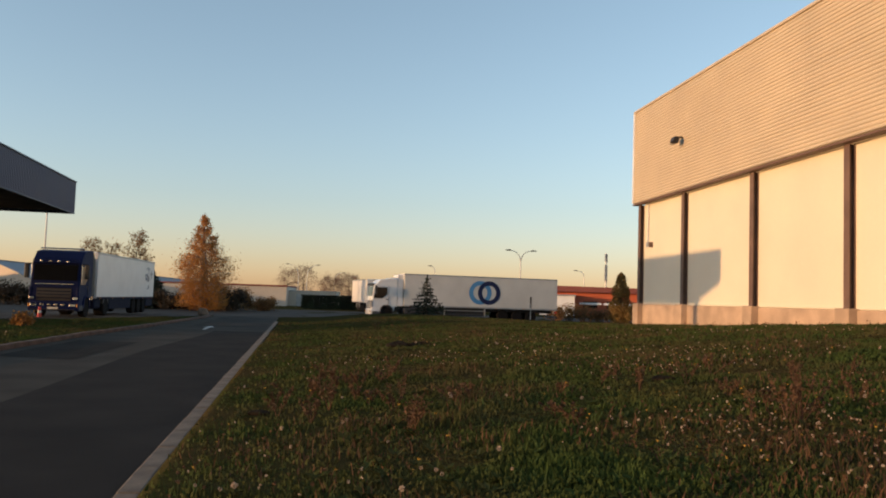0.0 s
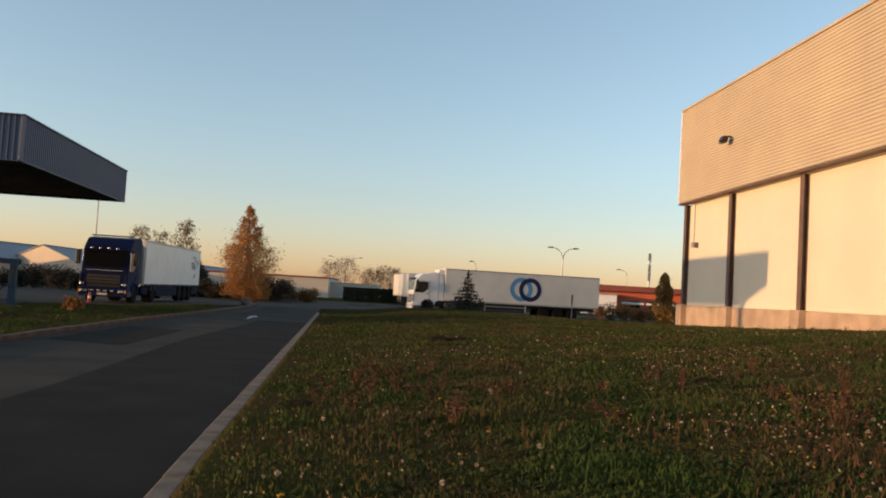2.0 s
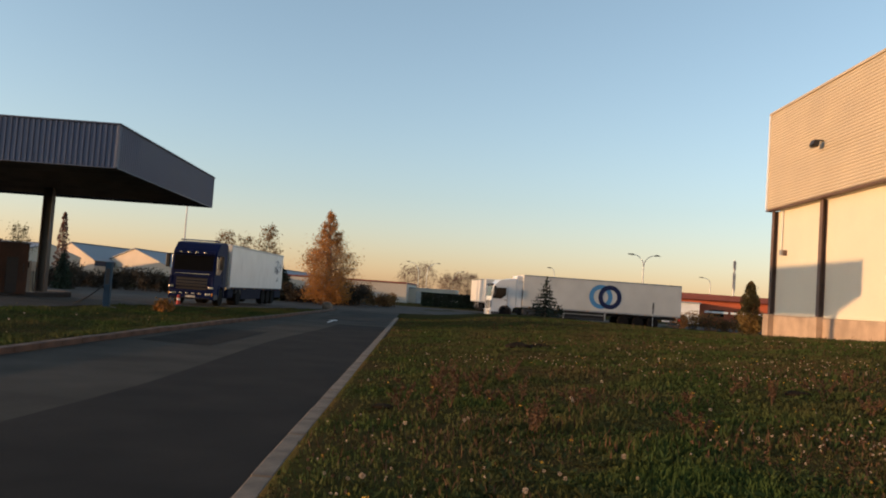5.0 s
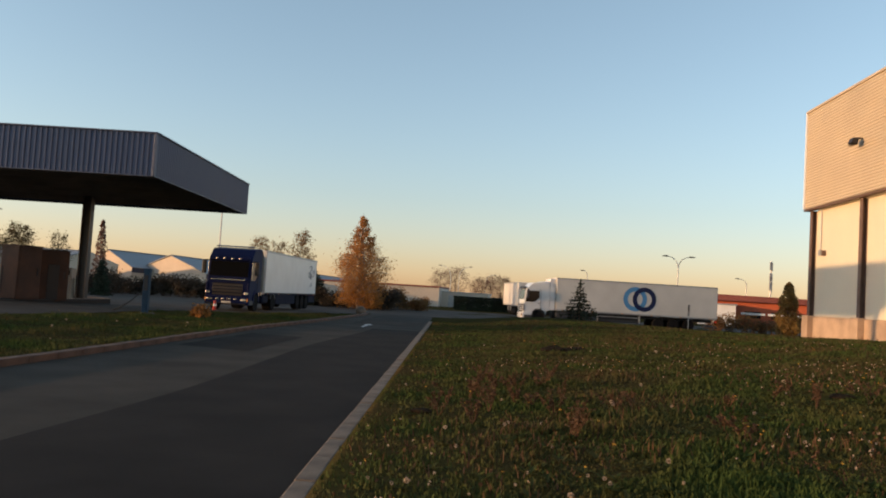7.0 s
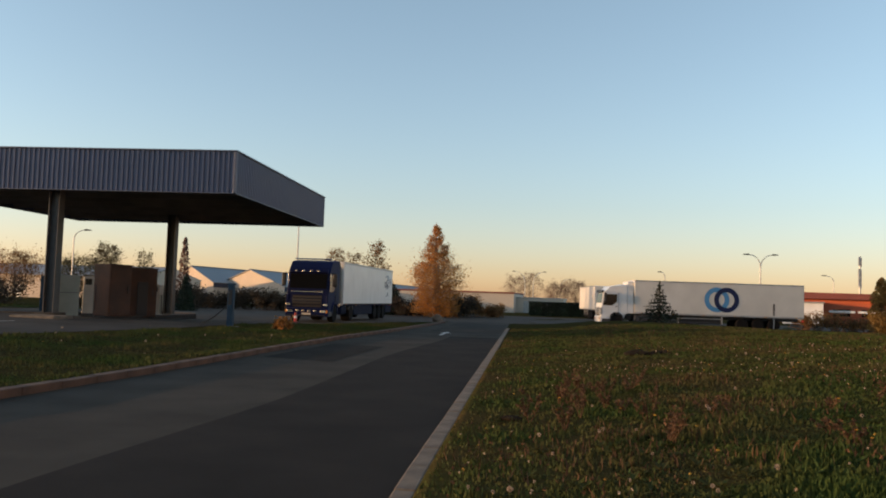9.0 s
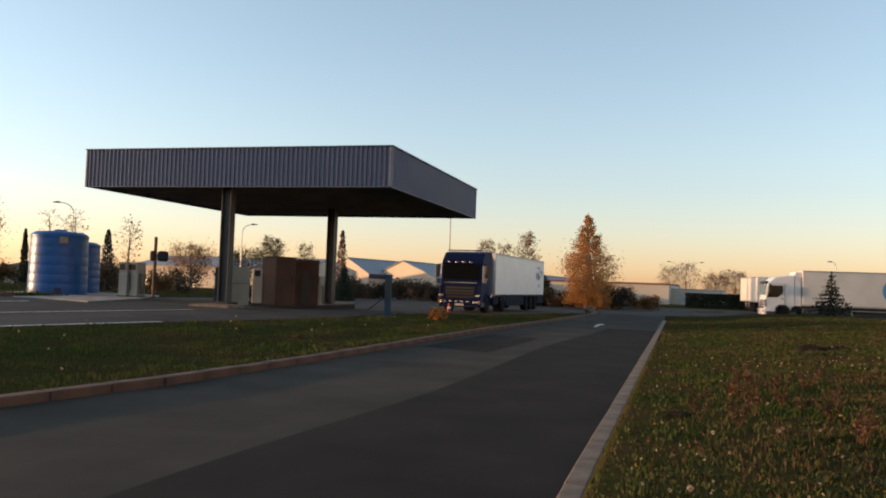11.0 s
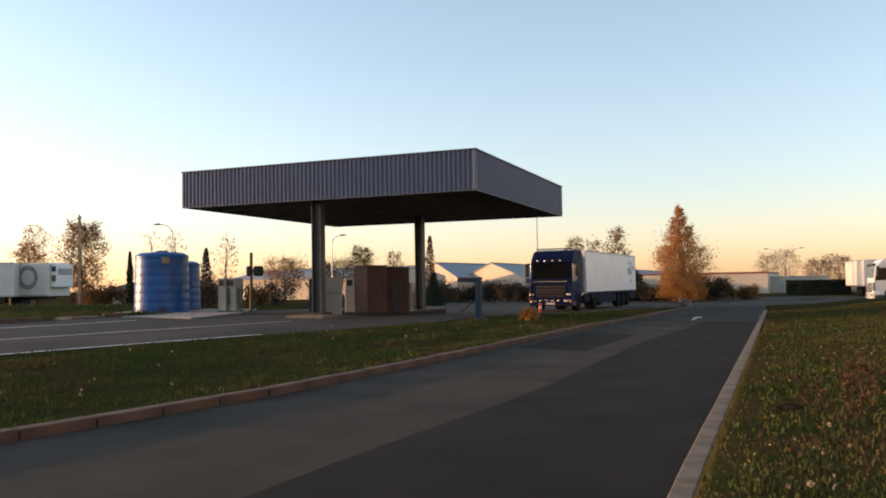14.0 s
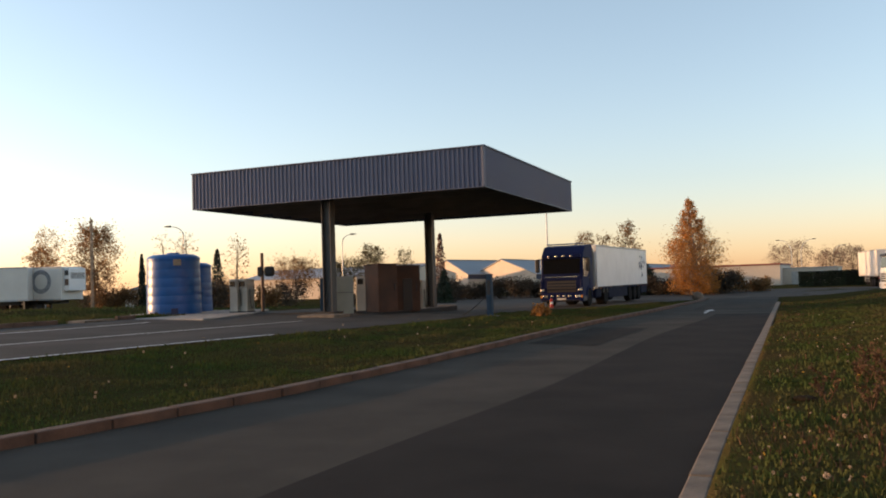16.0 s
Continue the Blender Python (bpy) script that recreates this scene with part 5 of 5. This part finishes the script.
blades("lush_tufts", 3000, tuft_at, 0.07, 0.15, 106, LUSH, "lush bright green tufts in the lawn", 0.8, 0.009)
blades("near_grass", 60000, near_at, 0.03, 0.10, 105, GRASS, "lawn grass round the viewpoint")
blades("verge_grass", 70000, verge_at, 0.1, 0.26, 104, GRASS, "rough grass beyond the blue tanks", 0.5, 0.012)
blades("dry_grass", 9000, dry_at, 0.06, 0.2, 103, DRY, "dry reddish stalks among the lawn grass", 0.7, 0.006)


def broad_leaves():
    """Rosettes of broad weed leaves low in the lawn."""
    rng = random.Random(9)
    v, f = [], []
    for i in range(1500):
        x, y = lawn_at(rng)
        z = land(x, y)
        for q in range(7):
            a_ = q * 0.9 + rng.random()
            ln = rng.uniform(0.07, 0.16)
            up = rng.uniform(0.2, 0.9)
            d = Vector((math.cos(a_), math.sin(a_), up)).normalized()
            s = Vector((-math.sin(a_), math.cos(a_), 0)) * ln * 0.16
            p = Vector((x, y, z))
            k = len(v)
            v += [p, p + d * ln * 0.5 + s, p + d * ln + Vector((0, 0, -0.02)), p + d * ln * 0.5 - s]
            f.append((k, k + 1, k + 2, k + 3))
    return tagged(pydata("weed_leaves", v, f, GRASS), "broad-leaved weed rosettes in the lawn", "weeds", kind="stuff")


broad_leaves()


def weed_mesh(kind, seed):
    rng = random.Random(seed)
    v, f = [], []
    hv, hf = [], []
    h = rng.uniform(0.16, 0.3)
    bend = Vector((rng.gauss(0, 0.03), rng.gauss(0, 0.03), 0))
    limb(v, f, [Vector((0, 0, -0.03)), Vector((0, 0, h * 0.5)) + bend * 0.4, Vector((0, 0, h)) + bend], [0.005, 0.004, 0.003], 4)
    c = Vector((0, 0, h)) + bend
    if kind == "seed":
        for i in range(46):
            d = Vector((rng.gauss(0, 1), rng.gauss(0, 1), rng.gauss(0, 1))).normalized()
            leaf(hv, hf, c + d * 0.024, 0.022, rng)
    else:
        for i in range(26):
            a_ = i * 2.4
            d = Vector((math.cos(a_), math.sin(a_), rng.uniform(0.2, 0.7))).normalized()
            leaf(hv, hf, c + d * 0.018, 0.024, rng)
    ms = []
    for nm, vv, ff, mt in (("stalk", v, f, GRASS), ("flower_head", hv, hf, SEED if kind == "seed" else YELLOW)):
        me = bpy.data.meshes.new(nm)
        me.from_pydata(vv, [], ff)
        me.materials.append(mt)
        ms.append(me)
    return ms


rng = random.Random(77)
kinds = [("seed", weed_mesh("seed", 1)), ("seed", weed_mesh("seed", 2)), ("seed", weed_mesh("seed", 3)), ("yellow", weed_mesh("yellow", 4)), ("yellow", weed_mesh("yellow", 5))]
for i in range(290):
    while True:
        x, y = lawn_at(rng) if i < 250 else island_at(rng)
        if noise.noise((x * 0.25, y * 0.25, 2)) > rng.uniform(-0.3, 0.25) and y < 27:
            break
    kd, (st, hd) = kinds[rng.choice((0, 0, 1, 2, 2, 3, 3, 4))]
    ob = new("dandelion", st)
    ob.matrix_world = pose(x, y, land(x, y), 0, 0, rng.uniform(0, 360)) @ Matrix.Scale(rng.uniform(0.38, 0.75) * (1 + y * 0.014), 4)
    tagged(ob, "dandelion with a pale seed head in the lawn" if kd == "seed" else "dandelion with a yellow flower in the lawn", "dandelion", "dandelions in the lawn")
    head = new("flower_head", hd)
    head.parent = ob


def scattered_heads(name, count, material, label, seed, size):
    """Small flower and seed heads too many to count, on short stalks."""
    rng = random.Random(seed)
    v, f, sv, sf = [], [], [], []
    for i in range(count):
        while True:
            x, y = lawn_at(rng)
            if y < 26 * rng.random() + 8 and noise.noise((x * 0.22, y * 0.22, 8)) > rng.uniform(-0.2, 0.5):
                break
        h = rng.uniform(0.07, 0.17)
        c = Vector((x, y, land(x, y) + h))
        s = size * (1 + y * 0.012)
        for q in range(9):
            d = Vector((rng.gauss(0, 1), rng.gauss(0, 1), rng.gauss(0.2, 1))).normalized()
            leaf(v, f, c + d * s * 0.45, s, rng)
        k = len(sv)
        sv += [(x - 0.003, y, c.z - h), (x + 0.003, y, c.z - h), (x + 0.002, y, c.z), (x - 0.002, y, c.z)]
        sf.append((k, k + 1, k + 2, k + 3))
    heads = tagged(pydata(name, v, f, material), label, "weeds", kind="stuff")
    tagged(pydata("stalks", sv, sf, GRASS, heads), kind="stuff")
    return heads


scattered_heads("seed_heads", 560, SEED, "many small pale seed heads over the lawn", 21, 0.016)
scattered_heads("yellow_heads", 130, YELLOW, "small yellow flower heads over the lawn", 22, 0.015)
scattered_heads("brown_heads", 1100, DRY, "small reddish-brown weed heads over the lawn", 23, 0.022)


def dry_weed(x, y, h, seed):
    rng = random.Random(seed)
    t_ = thing("dry_weed", "tall dry reddish-brown weed stalk in the lawn", "weed", flat(x, y), "tall dry weeds in the lawn")
    for s in range(rng.randint(2, 4)):
        v, f, lv, lf = [], [], [], []
        top = Vector((rng.gauss(0, 0.12), rng.gauss(0, 0.12), h * rng.uniform(0.7, 1.0)))
        limb(v, f, [Vector((0, 0, -0.03)), top * 0.5 + Vector((0.02, 0, 0)), top], [0.008, 0.006, 0.003], 5)
        for q in range(45):
            t = rng.uniform(0.35, 1.0)
            leaf(lv, lf, top * t + Vector((rng.gauss(0, 0.02), rng.gauss(0, 0.02), 0)), 0.035, rng)
        stalk = pydata("stalk", v, f, DRY, t_)
        tagged(pydata("seed_spike", lv, lf, DRY, stalk), kind="stuff")


rng = random.Random(13)
for i in range(46):
    if i < 22:
        x, y = 1.2 + rng.gauss(0, 0.9), 12 + rng.gauss(0, 1.8)
    else:
        x, y = 6.2 + rng.gauss(0, 2.2), 10.5 + rng.gauss(0, 2.6)
    if x > -0.3:
        dry_weed(x, y, rng.uniform(0.18, 0.42), 400 + i)
dry_weed(5.80, 7.90, 0.68, 500)
dry_weed(5.92, 8.00, 0.6, 501)
dry_weed(5.70, 7.95, 0.45, 502)
dry_weed(5.51, 8.34, 0.38, 503)
dry_weed(1.04, 10.94, 0.4, 504)


def molehill(x, y, r, seed):
    """A low heap of loose dark earth."""
    rng = random.Random(seed)
    t_ = thing("molehill", "low mound of dark earth in the lawn", "molehill", flat(x, y), "molehills in the lawn")
    bm = bmesh.new()
    bmesh.ops.create_icosphere(bm, subdivisions=3, radius=r)
    for q in bm.verts:
        q.co = Vector((q.co.x, q.co.y * 0.8, max(-0.05, q.co.z * 0.3))) * (1 + 0.45 * noise.noise(q.co * 5.0 + Vector((seed, 0, 0))))
    part("mound", bm, EARTH, t_, smooth=True)


for k, (x, y, r) in enumerate(((3.6, 23.5, 0.42), (4.25, 23.9, 0.3), (6.3, 12.2, 0.18), (0.15, 10.9, 0.14))):
    molehill(x, y, r, 600 + k)
